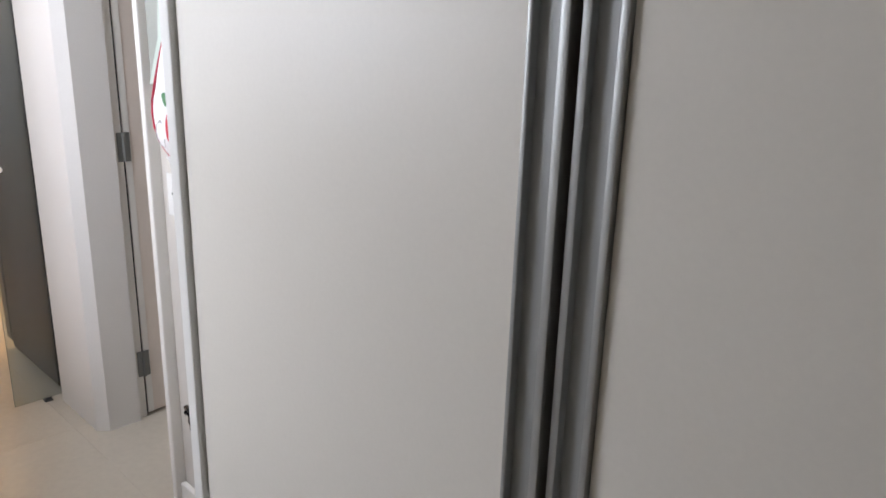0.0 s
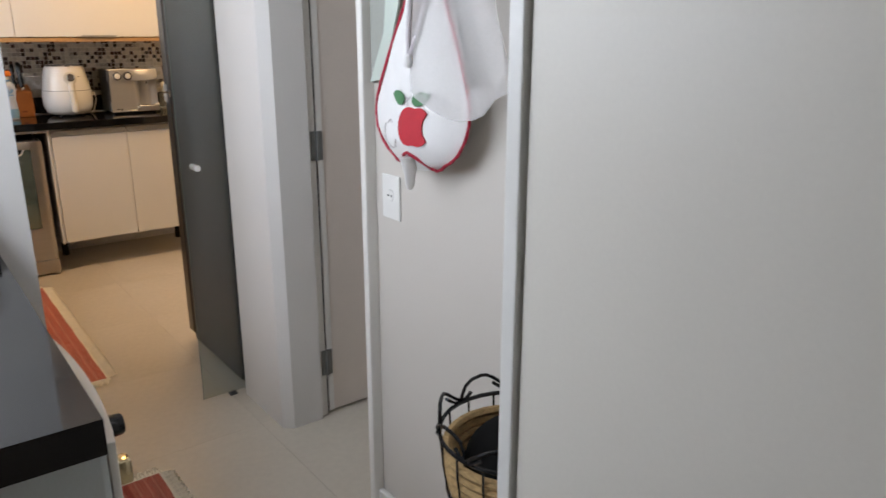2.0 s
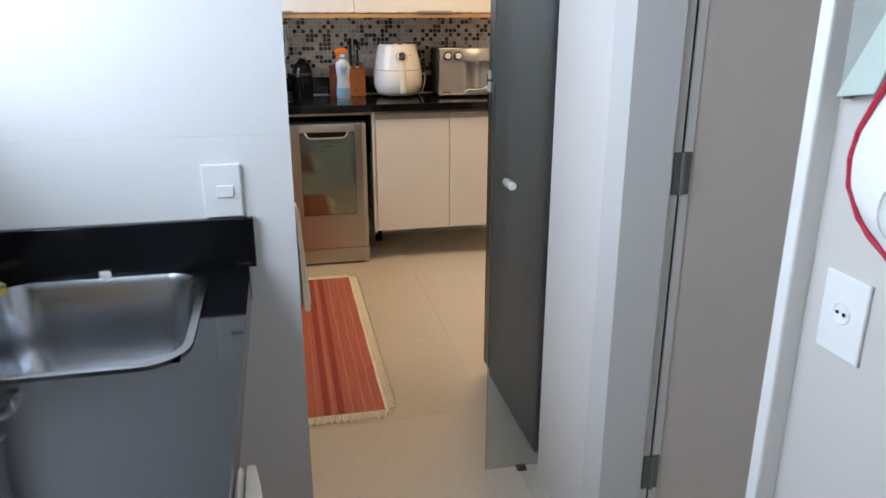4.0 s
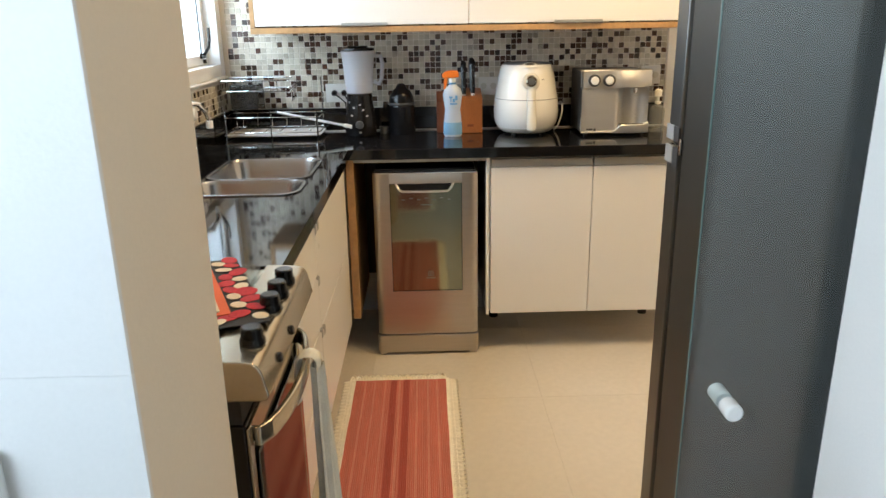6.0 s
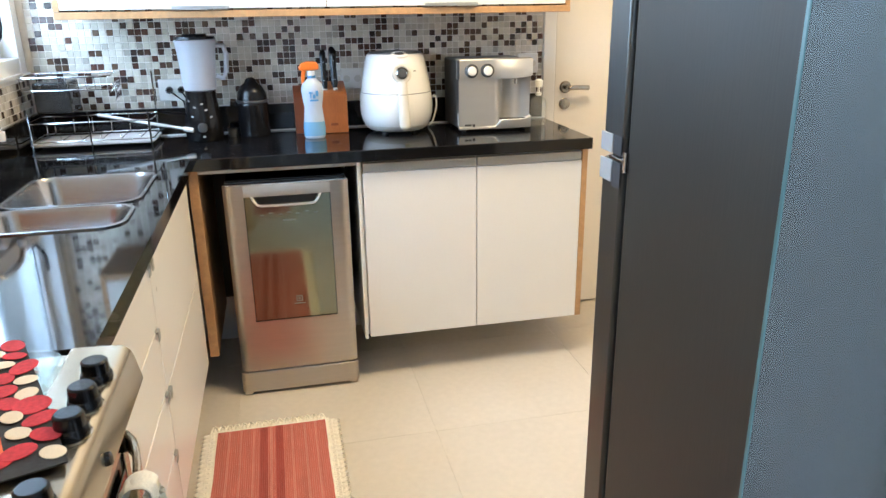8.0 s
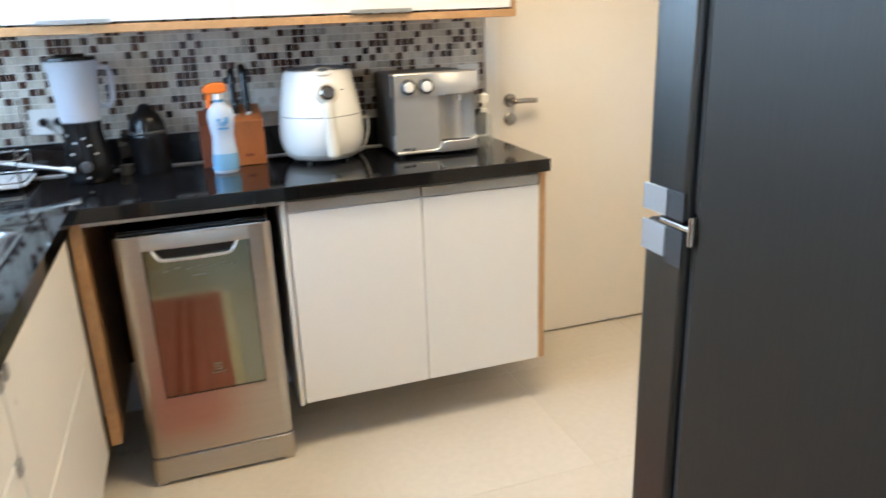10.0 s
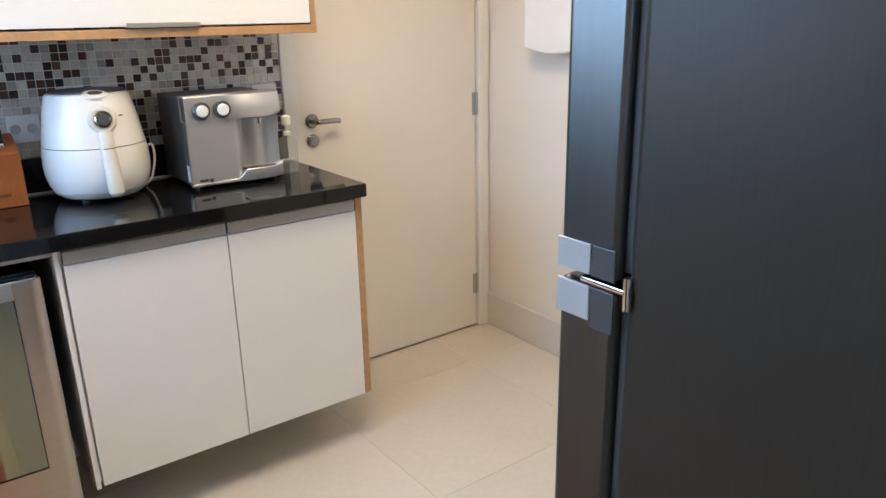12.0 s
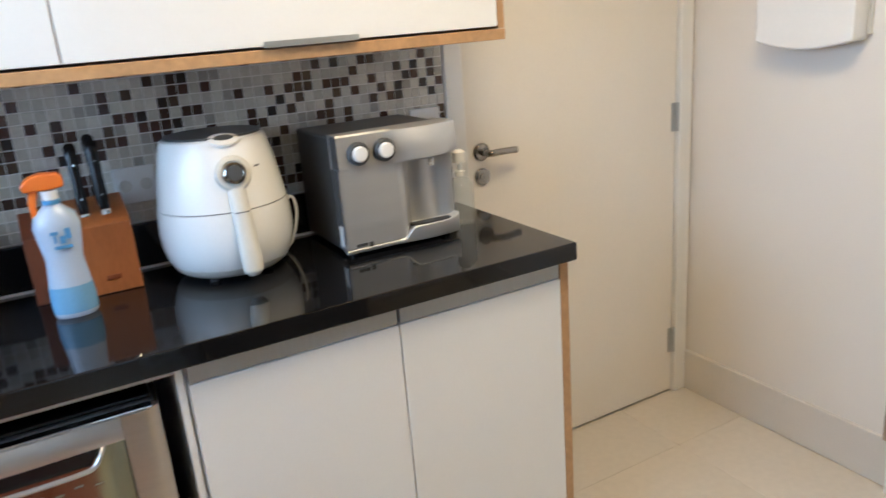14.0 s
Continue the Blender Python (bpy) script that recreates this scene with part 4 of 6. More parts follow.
for zb, rt in ((0.50, 0.145), (0.12, 0.145)):
    part("top_ring", tube(arc((CX, CY, zb + 0.215), rt, 0, 348.75, 31), 0.0042, 6, closed=True), black, fs)
    part("middle_ring", tube(arc((CX, CY, zb + 0.10), rt * 0.90, 0, 348.75, 31), 0.0032, 6, closed=True), black, fs)
    part("base_ring", tube(arc((CX, CY, zb), rt * 0.55, 0, 345, 23), 0.0035, 6, closed=True), black, fs)
    for k in range(16):
        a = 2 * math.pi * k / 16
        pts = []
        for i in range(7):
            q = i / 6
            r = rt * (0.55 + 0.45 * math.sin(q * math.pi / 2))
            pts.append((CX + r * math.cos(a), CY + r * math.sin(a), zb + 0.215 * q ** 1.3))
        part("wire", tube(pts, 0.0022, 5), black, fs)
    rise = [0.020, 0.010, 0.001, 0.002, 0.016, 0.031, 0.039, 0.041, 0.038, 0.031, 0.021, 0.011, 0.003, 0.004, 0.014]
    for k in range(8):
        a = 2 * math.pi * k / 8 + 2.75
        pts = []
        for i, lift in enumerate(rise):
            aa = a - 1.22 * i / 14 + (0.10 * math.sin(math.pi * (i - 3) / 4) if 3 <= i <= 7 else 0)
            rr = rt + 0.003 + 0.004 * math.cos(0.7 * i)
            pts.append((CX + rr * math.cos(aa), CY + rr * math.sin(aa), zb + 0.216 + lift))
        part("scroll", tube(pts, 0.0036, 6), black, fs, "curled wire scroll")
for a in (100, 220, 340):
    c, s = math.cos(radians(a)), math.sin(radians(a))
    part("post", tube([(CX + 0.08 * c, CY + 0.08 * s, 0.50), (CX + 0.13 * c, CY + 0.13 * s, 0.46), (CX + 0.148 * c, CY + 0.148 * s, 0.36), (CX + 0.145 * c, CY + 0.145 * s, 0.335)], 0.0042, 6), black, fs)
    part("leg", tube([(CX + 0.09 * c, CY + 0.09 * s, 0.12), (CX + 0.13 * c, CY + 0.13 * s, 0.09), (CX + 0.15 * c, CY + 0.15 * s, 0.004)], 0.0045, 6), black, fs)
sb = thing("straw_basket", (CX, CY, 0.504), "woven straw basket resting in the wire stand", "basket")
weave = []
for i in range(11):
    q = i / 10
    weave.append(tube(arc((CX, CY, 0.510 + 0.175 * q), 0.078 + 0.056 * math.sin(q * math.pi / 2), 0, 348.75, 31), 0.0085, 6, closed=True))
weave.append(lathe([(0.070, 0), (0.076, 0.006)], (CX, CY, 0.5045), 24))
part("weave", join(*weave), straw, sb)
bb = thing("dark_cloth", (CX, CY, 0.60), "black crumpled cloth lying in the straw basket", "cloth")
rnd = random.Random(8)
rings = []
for i in range(9):
    q = i / 8
    r = 0.116 * math.cos(q * 1.45)
    rings.append([(CX + 0.008 + r * (1 + 0.13 * math.sin(3 * a + q * 5) + 0.06 * rnd.random()) * math.cos(a), CY + 0.012 + r * (1 + 0.12 * math.sin(4 * a)) * math.sin(a), 0.595 + 0.150 * math.sin(q * 1.5) + 0.012 * math.sin(5 * a)) for a in [2 * math.pi * k / 24 for k in range(24)]])
part("folds", bridge(rings), soft_black, bb)

# ---------------------------------------------------------------- kitchen: fixed units
ZK = 0.900
FX0, FX1 = -3.383, -3.303
FY, FZ = 1.122, 1.152   # fridge side towards the room, gap between its doors
KX = -4.818   # front of the back worktop
KY = 0.330    # front of the sink worktop
K1 = (-4.645, -4.285, -0.085, 0.250)
K2 = (-4.262, -4.055, -0.085, 0.250)

top = thing("kitchen_worktop", (-5.0, 0.6, ZK), "black polished granite L-shaped kitchen worktop", "worktop")
part("back_run", box(XB + 0.001, KX, YS + 0.001, 1.754, ZK - 0.042, ZK, 0.003), granite, top)
part("sink_run", top_with_hole(KX + 0.0005, -3.400, YS + 0.001, KY, ZK - 0.042, ZK, [K1, K2]), granite, top, smooth=False)
part("upstand", join(box(XB + 0.001, XB + 0.021, YS + 0.022, 1.744, ZK + 0.0005, 1.005, 0.002), box(XB + 0.001, -3.400, YS + 0.001, YS + 0.021, ZK + 0.0005, 1.005, 0.002)), granite, top)
part("sealant_line", box(XB + 0.0215, XB + 0.025, YS + 0.03, 1.744, ZK + 0.0003, ZK + 0.006), white_plastic, top, "white silicone joint")
for k in (K1, K2):
    part("sink_bowl", bowl(k[0] + 0.002, k[1] - 0.002, k[2] + 0.002, k[3] - 0.002, ZK + 0.001, 0.17, 0.06, 0.010), sink_steel, top, "stainless steel sink bowl")
    part("drain", lathe([(0.04, 0), (0.04, 0.003), (0.03, 0.004), (0.026, 0.001)], ((k[0] + k[1]) / 2, (k[2] + k[3]) / 2, ZK - 0.168), 20), chrome, top)

# lower unit with two doors, hung off the wall
unit = thing("base_cabinet", (-5.1, 1.32, 0.178), "white two-door base cabinet with oak end panel", "cabinet")
part("carcass", box(XB + 0.002, -4.868, 0.893, 1.722, 0.181, 0.856), lacquer, unit)
part("side_panel", box(XB + 0.002, -4.847, 0.880, 0.8925, 0.172, 0.8565, 0.001), lacquer, unit)
part("end_panel", box(XB + 0.002, -4.846, 1.7265, 1.7485, 0.178, 0.857, 0.001), oak, unit, "oak veneered end panel")
for a, b in ((0.899, 1.3145), (1.3175, 1.7255)):
    dpart = part("door", box(-4.866, -4.846, a, b, 0.178, 0.812, 0.0015), lacquer, unit, "white lacquered door")
    part("handle_profile", box(-4.866, -4.848, a + 0.001, b - 0.001, 0.8135, 0.848, 0.003), alu, dpart, "aluminium grip profile")
for fy in (0.95, 1.68):
    part("foot", lathe([(0.022, 0), (0.018, 0.178)], (-5.24, fy, 0), 12), black, unit)

# panel, batten and back of the dishwasher niche
niche = thing("niche_panel", (-5.0, 0.33, 0.17), "oak-edged panel beside the dishwasher niche", "panel")
part("board", box(XB + 0.002, -4.848, 0.313, 0.344, 0.172, 0.857, 0.001), oak, niche)
part("edge_strip", box(-4.8475, -4.840, 0.313, 0.345, 0.170, 0.857, 0.001), oak, niche, "oak edge strip")
part("batten", box(-4.858, -4.842, 0.346, 0.879, 0.843, 0.857, 0.001), alu, niche, "thin aluminium batten under the worktop")
# back of the niche, coloured black for the shade in there
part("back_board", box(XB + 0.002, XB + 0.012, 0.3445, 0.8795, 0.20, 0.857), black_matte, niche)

# dishwasher
dw = thing("dishwasher", (-5.05, 0.63, 0), "stainless dishwasher with mirrored front and scooped handle", "dishwasher")
part("body", box(-5.30, -4.862, 0.424, 0.840, 0.02, 0.803, 0.004), dark_grey, dw)
part("top", box(-5.30, -4.866, 0.426, 0.838, 0.8035, 0.812, 0.003), black, dw)


def door_ring(u, z):
    """Across the door's front: the middle stands proud, the long sides roll back."""
    edge = min(u - 0.418, 0.845 - u)
    return (-4.833 - 0.016 * max(0.0, 1 - edge / 0.030) ** 2, u, z)


def front_strip(u0, u1, z0, z1, n=8):
    bm = bmesh.new()
    us = [u0 + (u1 - u0) * k / n for k in range(n + 1)]
    lo, hi = [bm.verts.new(door_ring(u, z0)) for u in us], [bm.verts.new(door_ring(u, z1)) for u in us]
    blo, bhi = [bm.verts.new((-4.861, u, z0)) for u in us], [bm.verts.new((-4.861, u, z1)) for u in us]
    for k in range(n):
        for a, b in ((lo, hi), (bhi, blo), (hi, bhi), (blo, lo)):
            bm.faces.new((a[k], a[k + 1], b[k + 1], b[k]))
    for k in (0, n):
        bm.faces.new((lo[k], hi[k], bhi[k], blo[k]))
    bmesh.ops.recalc_face_normals(bm, faces=bm.faces[:])
    return bm


fr = part("front_door", join(front_strip(0.418, 0.486, 0.097, 0.797), front_strip(0.781, 0.845, 0.097, 0.797), front_strip(0.486, 0.781, 0.097, 0.292)), dish_steel, dw, "brushed steel door frame")
part("top_edge", box(-4.860, -4.8385, 0.428, 0.836, 0.7975, 0.801, 0.0015), chrome, fr, "bright top edge")
part("front_glass", box(-4.858, -4.837, 0.4865, 0.7805, 0.2925, 0.757, 0.002), mirror_glass, fr, "mirrored greenish glass")
part("glass_seal", join(box(-4.850, -4.8345, 0.4862, 0.4882, 0.2925, 0.757), box(-4.850, -4.8345, 0.7788, 0.7808, 0.2925, 0.757), box(-4.850, -4.8345, 0.4882, 0.7788, 0.2922, 0.2942)), black, fr, "thin dark seal round the glass")
part("handle_plate", bridge([[(x, u, z) for x, z in ((-4.858, 0.7575), (-4.831 + 0.005 * math.sin(math.pi * (u - 0.4865) / 0.294), 0.7575), (-4.830 + 0.006 * math.sin(math.pi * (u - 0.4865) / 0.294), 0.772), (-4.834, 0.7968), (-4.858, 0.7968))] for u in [0.4865 + 0.294 * k / 12 for k in range(13)]]), inox, fr, "pale brushed handle plate")
part("handle", tube(smooth_path([(-4.835, 0.512, 0.756), (-4.824, 0.519, 0.745), (-4.818, 0.531, 0.731), (-4.816, 0.552, 0.727), (-4.815, 0.630, 0.726), (-4.816, 0.706, 0.727), (-4.818, 0.727, 0.731), (-4.824, 0.739, 0.745), (-4.835, 0.746, 0.756)], 4), 0.0045, 8), inox, fr, "steel lip of the scooped handle")
# raised black plate, drawing the shade of the scooped hollow
part("recess_shade", slab([(0.520, 0.757), (0.738, 0.757), (0.722, 0.731), (0.536, 0.731)], -4.8368, -4.826, "x", 0.001), black, fr, "black plate for the shade behind the lip")
for k in range(7):
    part("control_mark", box(-4.8368, -4.8358, 0.535 + 0.031 * k, 0.549 + 0.031 * k, 0.687 + 0.006 * (k % 2), 0.690 + 0.006 * (k % 2)), faded_print, fr, "small pale control mark")
part("control_mark", box(-4.8368, -4.8358, 0.612, 0.656, 0.665, 0.669), faded_print, fr)
part("maker_mark", join(box(-4.8368, -4.8358, 0.636, 0.639, 0.358, 0.380), box(-4.8368, -4.8358, 0.655, 0.658, 0.358, 0.380), box(-4.8368, -4.8358, 0.639, 0.655, 0.377, 0.380), box(-4.8368, -4.8358, 0.639, 0.655, 0.358, 0.361), box(-4.8368, -4.8358, 0.644, 0.650, 0.365, 0.373), box(-4.8368, -4.8357, 0.628, 0.668, 0.348, 0.351)), faded_print, fr, "small pale square mark")
part("plinth", slab([(-4.872, 0.414), (-4.842, 0.414), (-4.831, 0.426), (-4.829, 0.455), (-4.829, 0.805), (-4.831, 0.836), (-4.842, 0.848), (-4.872, 0.848)], 0.012, 0.092, "z", 0.003), dish_steel, dw, "steel plinth with rounded ends")
for fy in (0.420, 0.812):
    part("plinth_foot", box(-4.866, -4.836, fy, fy + 0.030, 0.001, 0.0115, 0.002), dish_steel, dw)
for fy in (0.46, 0.80):
    for fx in (-5.26, -4.90):
        part("foot", lathe([(0.016, 0), (0.016, 0.021)], (fx, fy, 0), 10), rubber, dw)

# drawers under the sink
for x0, x1, cuts in ((-4.800, -3.990, (0.164, 0.498, 0.830)), (-3.986, -3.412, (0.164, 0.347, 0.508, 0.673, 0.830))):
    u = thing("drawer_cabinet", ((x0 + x1) / 2, 0.0, 0.165), "white drawer cabinet below the sink worktop", "cabinet", "drawer units under the sink")
    part("carcass", join(box(x0, x0 + 0.016, YS + 0.002, 0.288, 0.165, 0.857), box(x1 - 0.016, x1, YS + 0.002, 0.288, 0.165, 0.857), box(x0 + 0.016, x1 - 0.016, YS + 0.002, 0.2875, 0.165, 0.18)), lacquer, u, smooth=False)
    for z0, z1 in [(a + 0.002, b - 0.002) for a, b in zip(cuts, cuts[1:])]:
        gx = x0 + 0.008 if len(cuts) > 3 else x1 - 0.035
        dpart = part("drawer_front", box(x0 + 0.0015, x1 - 0.0015, 0.289, 0.310, z0, z1, 0.0015), lacquer, u)
        part("grip", join(box(gx, gx + 0.023, 0.308, 0.316, z1 - 0.004, z1 + 0.0015, 0.0005), box(gx, gx + 0.023, 0.3145, 0.3165, z1 - 0.024, z1 - 0.002, 0.0005)), alu, dpart, "small aluminium grip")
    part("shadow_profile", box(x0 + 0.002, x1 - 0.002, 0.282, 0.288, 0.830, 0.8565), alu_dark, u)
    for fx in (x0 + 0.08, x1 - 0.08):
        part("foot", lathe([(0.022, 0), (0.018, 0.165)], (fx, 0.05, 0), 12), black, u)

# wall cupboards
up = thing("wall_cupboard", (-5.2, 0.83, 1.345), "white wall cupboard with oak carcass and thin grips", "cupboard")
part("carcass", join(box(XB + 0.002, -5.034, -0.054, -0.034, 1.366, 2.05), box(XB + 0.002, -5.034, 1.7035, 1.7215, 1.366, 2.05), box(XB + 0.002, -5.034, -0.054, 1.7215, 2.0505, 2.07), box(XB + 0.002, XB + 0.010, -0.034, 1.7035, 1.37, 2.05)), oak, up, "oak carcass", smooth=False)
part("bottom_board", box(XB + 0.012, -5.014, -0.056, 1.7225, 1.342, 1.3655, 0.0015), oak, up, "oak bottom board")
part("side_edge", box(-5.034, -5.0155, 1.7045, 1.722, 1.3665, 2.05, 0.001), oak, up)
part("side_edge", box(-5.034, -5.0155, -0.0555, -0.038, 1.3665, 2.05, 0.001), oak, up)
for a, b, h0, h1 in ((-0.036, 0.8205, 0.31, 0.495), (0.8235, 1.7025, 1.167, 1.362)):
    dpart = part("door", box(-5.033, -5.014, a, b, 1.371, 2.045, 0.0015), lacquer, up, "white lacquered door")
    part("grip", join(box(-5.016, -5.002, h0, h1, 1.3685, 1.3705), box(-5.0035, -5.002, h0, h1, 1.3705, 1.380)), alu, dpart, "thin aluminium grip strip")

# refrigerator, its doors towards the back wall, its side towards the room
fg = thing("refrigerator", (-3.04, 1.5, 0), "tall dark stainless two-door refrigerator", "refrigerator")
part("body", box(FX1, -2.765, FY, 1.81, 0.03, 1.86, 0.008, 3), fridge_side, fg, "dark satin painted side")
for z0, z1, nm in ((0.055, FZ - 0.004, "lower_door"), (FZ + 0.004, 1.865, "upper_door")):
    dpart = part(nm, box(FX0, FX1 - 0.010, FY - 0.001, 1.812, z0, z1, 0.007, 3), fridge_steel, fg, "dark brushed steel door")
    part("gasket", box(FX1 - 0.0095, FX1 - 0.0005, FY + 0.008, 1.80, z0 + 0.01, z1 - 0.01), rubber, dpart, "black door seal")
for z0, z1 in ((FZ + 0.006, FZ + 0.035), (FZ - 0.039, FZ - 0.005)):
    part("handle_cap", box(FX0 + 0.0005, FX0 + 0.041, FY - 0.0045, FY - 0.0015, z0, z1, 0.001), silver_plastic, fg, "pale silver grip cap")
    part("corner_cap", box(FX0 + 0.0415, FX1 - 0.011, FY - 0.0035, FY - 0.0015, z0 - (0.001 if z0 > FZ else 0.006), z1, 0.001), dark_grey, fg, "dark grey corner cap")
part("hinge", join(box(FX0 + 0.03, FX1 + 0.008, FY - 0.0045, FY + 0.048, FZ - 0.0025, FZ + 0.0025, 0.001), rod((FX1 + 0.004, FY - 0.0035, FZ - 0.015), (FX1 + 0.004, FY - 0.0035, FZ + 0.015), 0.004)), chrome, fg, "bright middle hinge")
for fx in (-3.26, -2.82):
    for fy in (1.18, 1.75):
        part("foot", lathe([(0.020, 0), (0.020, 0.03)], (fx, fy, 0), 12), rubber, fg)

# stove
SX, SE = -3.392, -2.935
st = thing("gas_stove", (-3.16, 0.05, 0), "champagne steel gas stove with black knobs", "stove")
part("body", box(SX + 0.004, SE - 0.004, -0.235, 0.318, 0.03, 0.878, 0.004), stove_steel, st)
part("side_panel", box(SE - 0.0035, SE, -0.232, 0.314, 0.05, 0.872, 0.0015), dark_grey, st, "dark side panel")
part("hob", box(SX, SE, -0.24, 0.300, 0.879, 0.896, 0.005), stove_steel, st)
part("control_panel", slab([(0.300, 0.838), (0.388, 0.838), (0.393, 0.845), (0.385, 0.884), (0.381, 0.894), (0.372, 0.902), (0.352, 0.904), (0.3005, 0.906)], SX, SE, "x", 0.003), stove_steel, st, "curved control panel")
for kx in (-3.282, -3.212, -3.146, -3.004):
    kn = part("knob", lathe([(0.0205, 0), (0.0210, 0.004), (0.0205, 0.010), (0.0180, 0.013), (0.0172, 0.028), (0.0145, 0.0305)], (kx, 0.358, 0.9035), 24), black, st, "black knob")
    part("knob_skirt", lathe([(0.0235, 0), (0.0235, 0.0015), (0.0205, 0.002)], (kx, 0.358, 0.9025), 22), stove_steel, kn, "thin steel skirt")
for bx in (-3.04, -3.15):
    part("button", moved(lathe([(0.009, 0), (0.008, 0.005), (0.004, 0.006)], n=14), pose(bx, 0.3895, 0.862, -79, 0, 0)), black, st, "small black button")
od = part("oven_door", box(SX + 0.006, SE - 0.006, 0.319, 0.350, 0.20, 0.792, 0.004), black, st, "black oven door")
part("door_trim", join(box(SX + 0.006, SX + 0.030, 0.3505, 0.3545, 0.205, 0.787, 0.0015), box(SE - 0.030, SE - 0.006, 0.3505, 0.3545, 0.205, 0.787, 0.0015), box(SX + 0.0305, SE - 0.0305, 0.3505, 0.354, 0.745, 0.787, 0.0015)), stove_steel, od, "steel door trim")
part("oven_window", box(SX + 0.045, SE - 0.045, 0.3522, 0.357, 0.26, 0.72, 0.003), oven_glass, od, "dark oven glass")
bow = [(SX + 0.03 + (SE - SX - 0.06) * k / 16, 0.366 + 0.040 * math.sin(math.pi * k / 16) ** 0.6) for k in range(17)]
part("oven_handle", slab(bow + [(u, v - 0.011) for u, v in bow[::-1]], 0.742, 0.776, "z", 0.003), stove_steel, od, "flat bowed oven handle")
for hx in (SX + 0.035, SE - 0.050):
    part("handle_post", box(hx, hx + 0.015, 0.352, 0.364, 0.748, 0.770, 0.002), black, od)
# solid black fill in place of the open gap's shade
part("vent_gap_shade", box(SX + 0.01, SE - 0.01, 0.319, 0.345, 0.7935, 0.8375), black_matte, st, "black fill for the shade under the control panel")
part("bottom_drawer", box(SX + 0.006, SE - 0.006, 0.319, 0.345, 0.05, 0.192, 0.005), stove_steel, st)
lid = part("glass_lid", slab(rounded(SX + 0.012, SE - 0.012, -0.235, 0.296, 0.03), 0.906, 0.911), door_glass, st, "clear tempered glass lid")
lid.visible_shadow = False
for fx in (SX + 0.05, SE - 0.05):
    for fy in (-0.19, 0.27):
        part("foot", lathe([(0.016, 0), (0.016, 0.031)], (fx, fy, 0), 10), rubber, st)

tw = thing("tea_towel", (-3.13, 0.41, 0.5), "pale tea towel draped over the oven handle", "towel")
TX = -3.205
rings = []
for i in range(19):
    q = i / 18
    half, deep = 0.020 + 0.026 * q ** 0.6, 0.010 + 0.006 * q
    rings.append([(TX + 0.016 * q + half * (1 + 0.05 * math.sin(7 * a + 2 * q)) * math.cos(a), 0.423 + 0.010 * q + deep * (1 + 0.45 * math.sin(9 * math.cos(a) * 1.3 + 1.5 * q)) * math.sin(a), 0.768 - 0.330 * q - 0.014 * math.sin(2 * a) * q) for a in [2 * math.pi * k / 36 for k in range(36)]])
part("hanging_end", bridge(rings), towel_cloth, tw)
fold = smooth_path([(0, 0.424, 0.762), (0, 0.423, 0.780), (0, 0.414, 0.789), (0, 0.402, 0.790), (0, 0.391, 0.784), (0, 0.386, 0.768), (0, 0.385, 0.735), (0, 0.384, 0.690)])
part("loop", bridge([[(TX + 0.020 * math.cos(a), p.y + 0.0055 * math.sin(a) * (1 + 0.3 * math.sin(6 * math.cos(a))), p.z + 0.003 * math.sin(a)) for a in [2 * math.pi * k / 20 for k in range(20)]] for p in fold]), towel_cloth, tw, "towel folded over the handle")

# printed cover cloth on the stove lid
cl = thing("stove_cover_cloth", (-3.26, 0.15, 0.912), "cream cloth with orange band and printed apple border", "cloth")
QA, QB, QC, QD = (-3.410, 0.233), (-3.075, 0.372), (-2.950, 0.060), (-3.285, -0.080)


def quad(u, v, z):
    """A place on the cloth: u from its free edge inwards, v from the far corner to the near one."""
    ax, ay = QA[0] + (QB[0] - QA[0]) * v, QA[1] + (QB[1] - QA[1]) * v
    bx, by = QD[0] + (QC[0] - QD[0]) * v, QD[1] + (QC[1] - QD[1]) * v
    return (ax + (bx - ax) * u, ay + (by - ay) * u, z + 0.0015 * math.sin(v * 11 + u * 7))


def cloth_piece(u0, u1, v0, v1, z, n=10):
    bm = bmesh.new()
    grid = [[bm.verts.new(quad(u0 + (u1 - u0) * i / n, v0 + (v1 - v0) * j / n, z)) for j in range(n + 1)] for i in range(n + 1)]
    for i in range(n):
        for j in range(n):
            bm.faces.new((grid[i][j], grid[i + 1][j], grid[i + 1][j + 1], grid[i][j + 1]))
    bmesh.ops.recalc_face_normals(bm, faces=bm.faces[:])
    bmesh.ops.solidify(bm, geom=bm.faces[:], thickness=0.002)
    return bm


ZC = 0.9145
part("border", cloth_piece(0, 1, 0, 1, ZC), cloth_black, cl, "black printed border")
part("band", cloth_piece(0.165, 1, 0.0, 0.850, ZC + 0.0022), cloth_orange, cl, "orange band")
part("centre", cloth_piece(0.215, 1, 0.0, 0.815, ZC + 0.0044), cloth_cream, cl, "plain cream centre")
rnd = random.Random(12)
spots = [(0.045 + 0.068 * (i % 2) + rnd.uniform(-0.015, 0.015), 0.03 + 0.056 * i) for i in range(17)] + [(0.19 + 0.060 * i, 0.895 + 0.045 * (i % 2)) for i in range(13)]
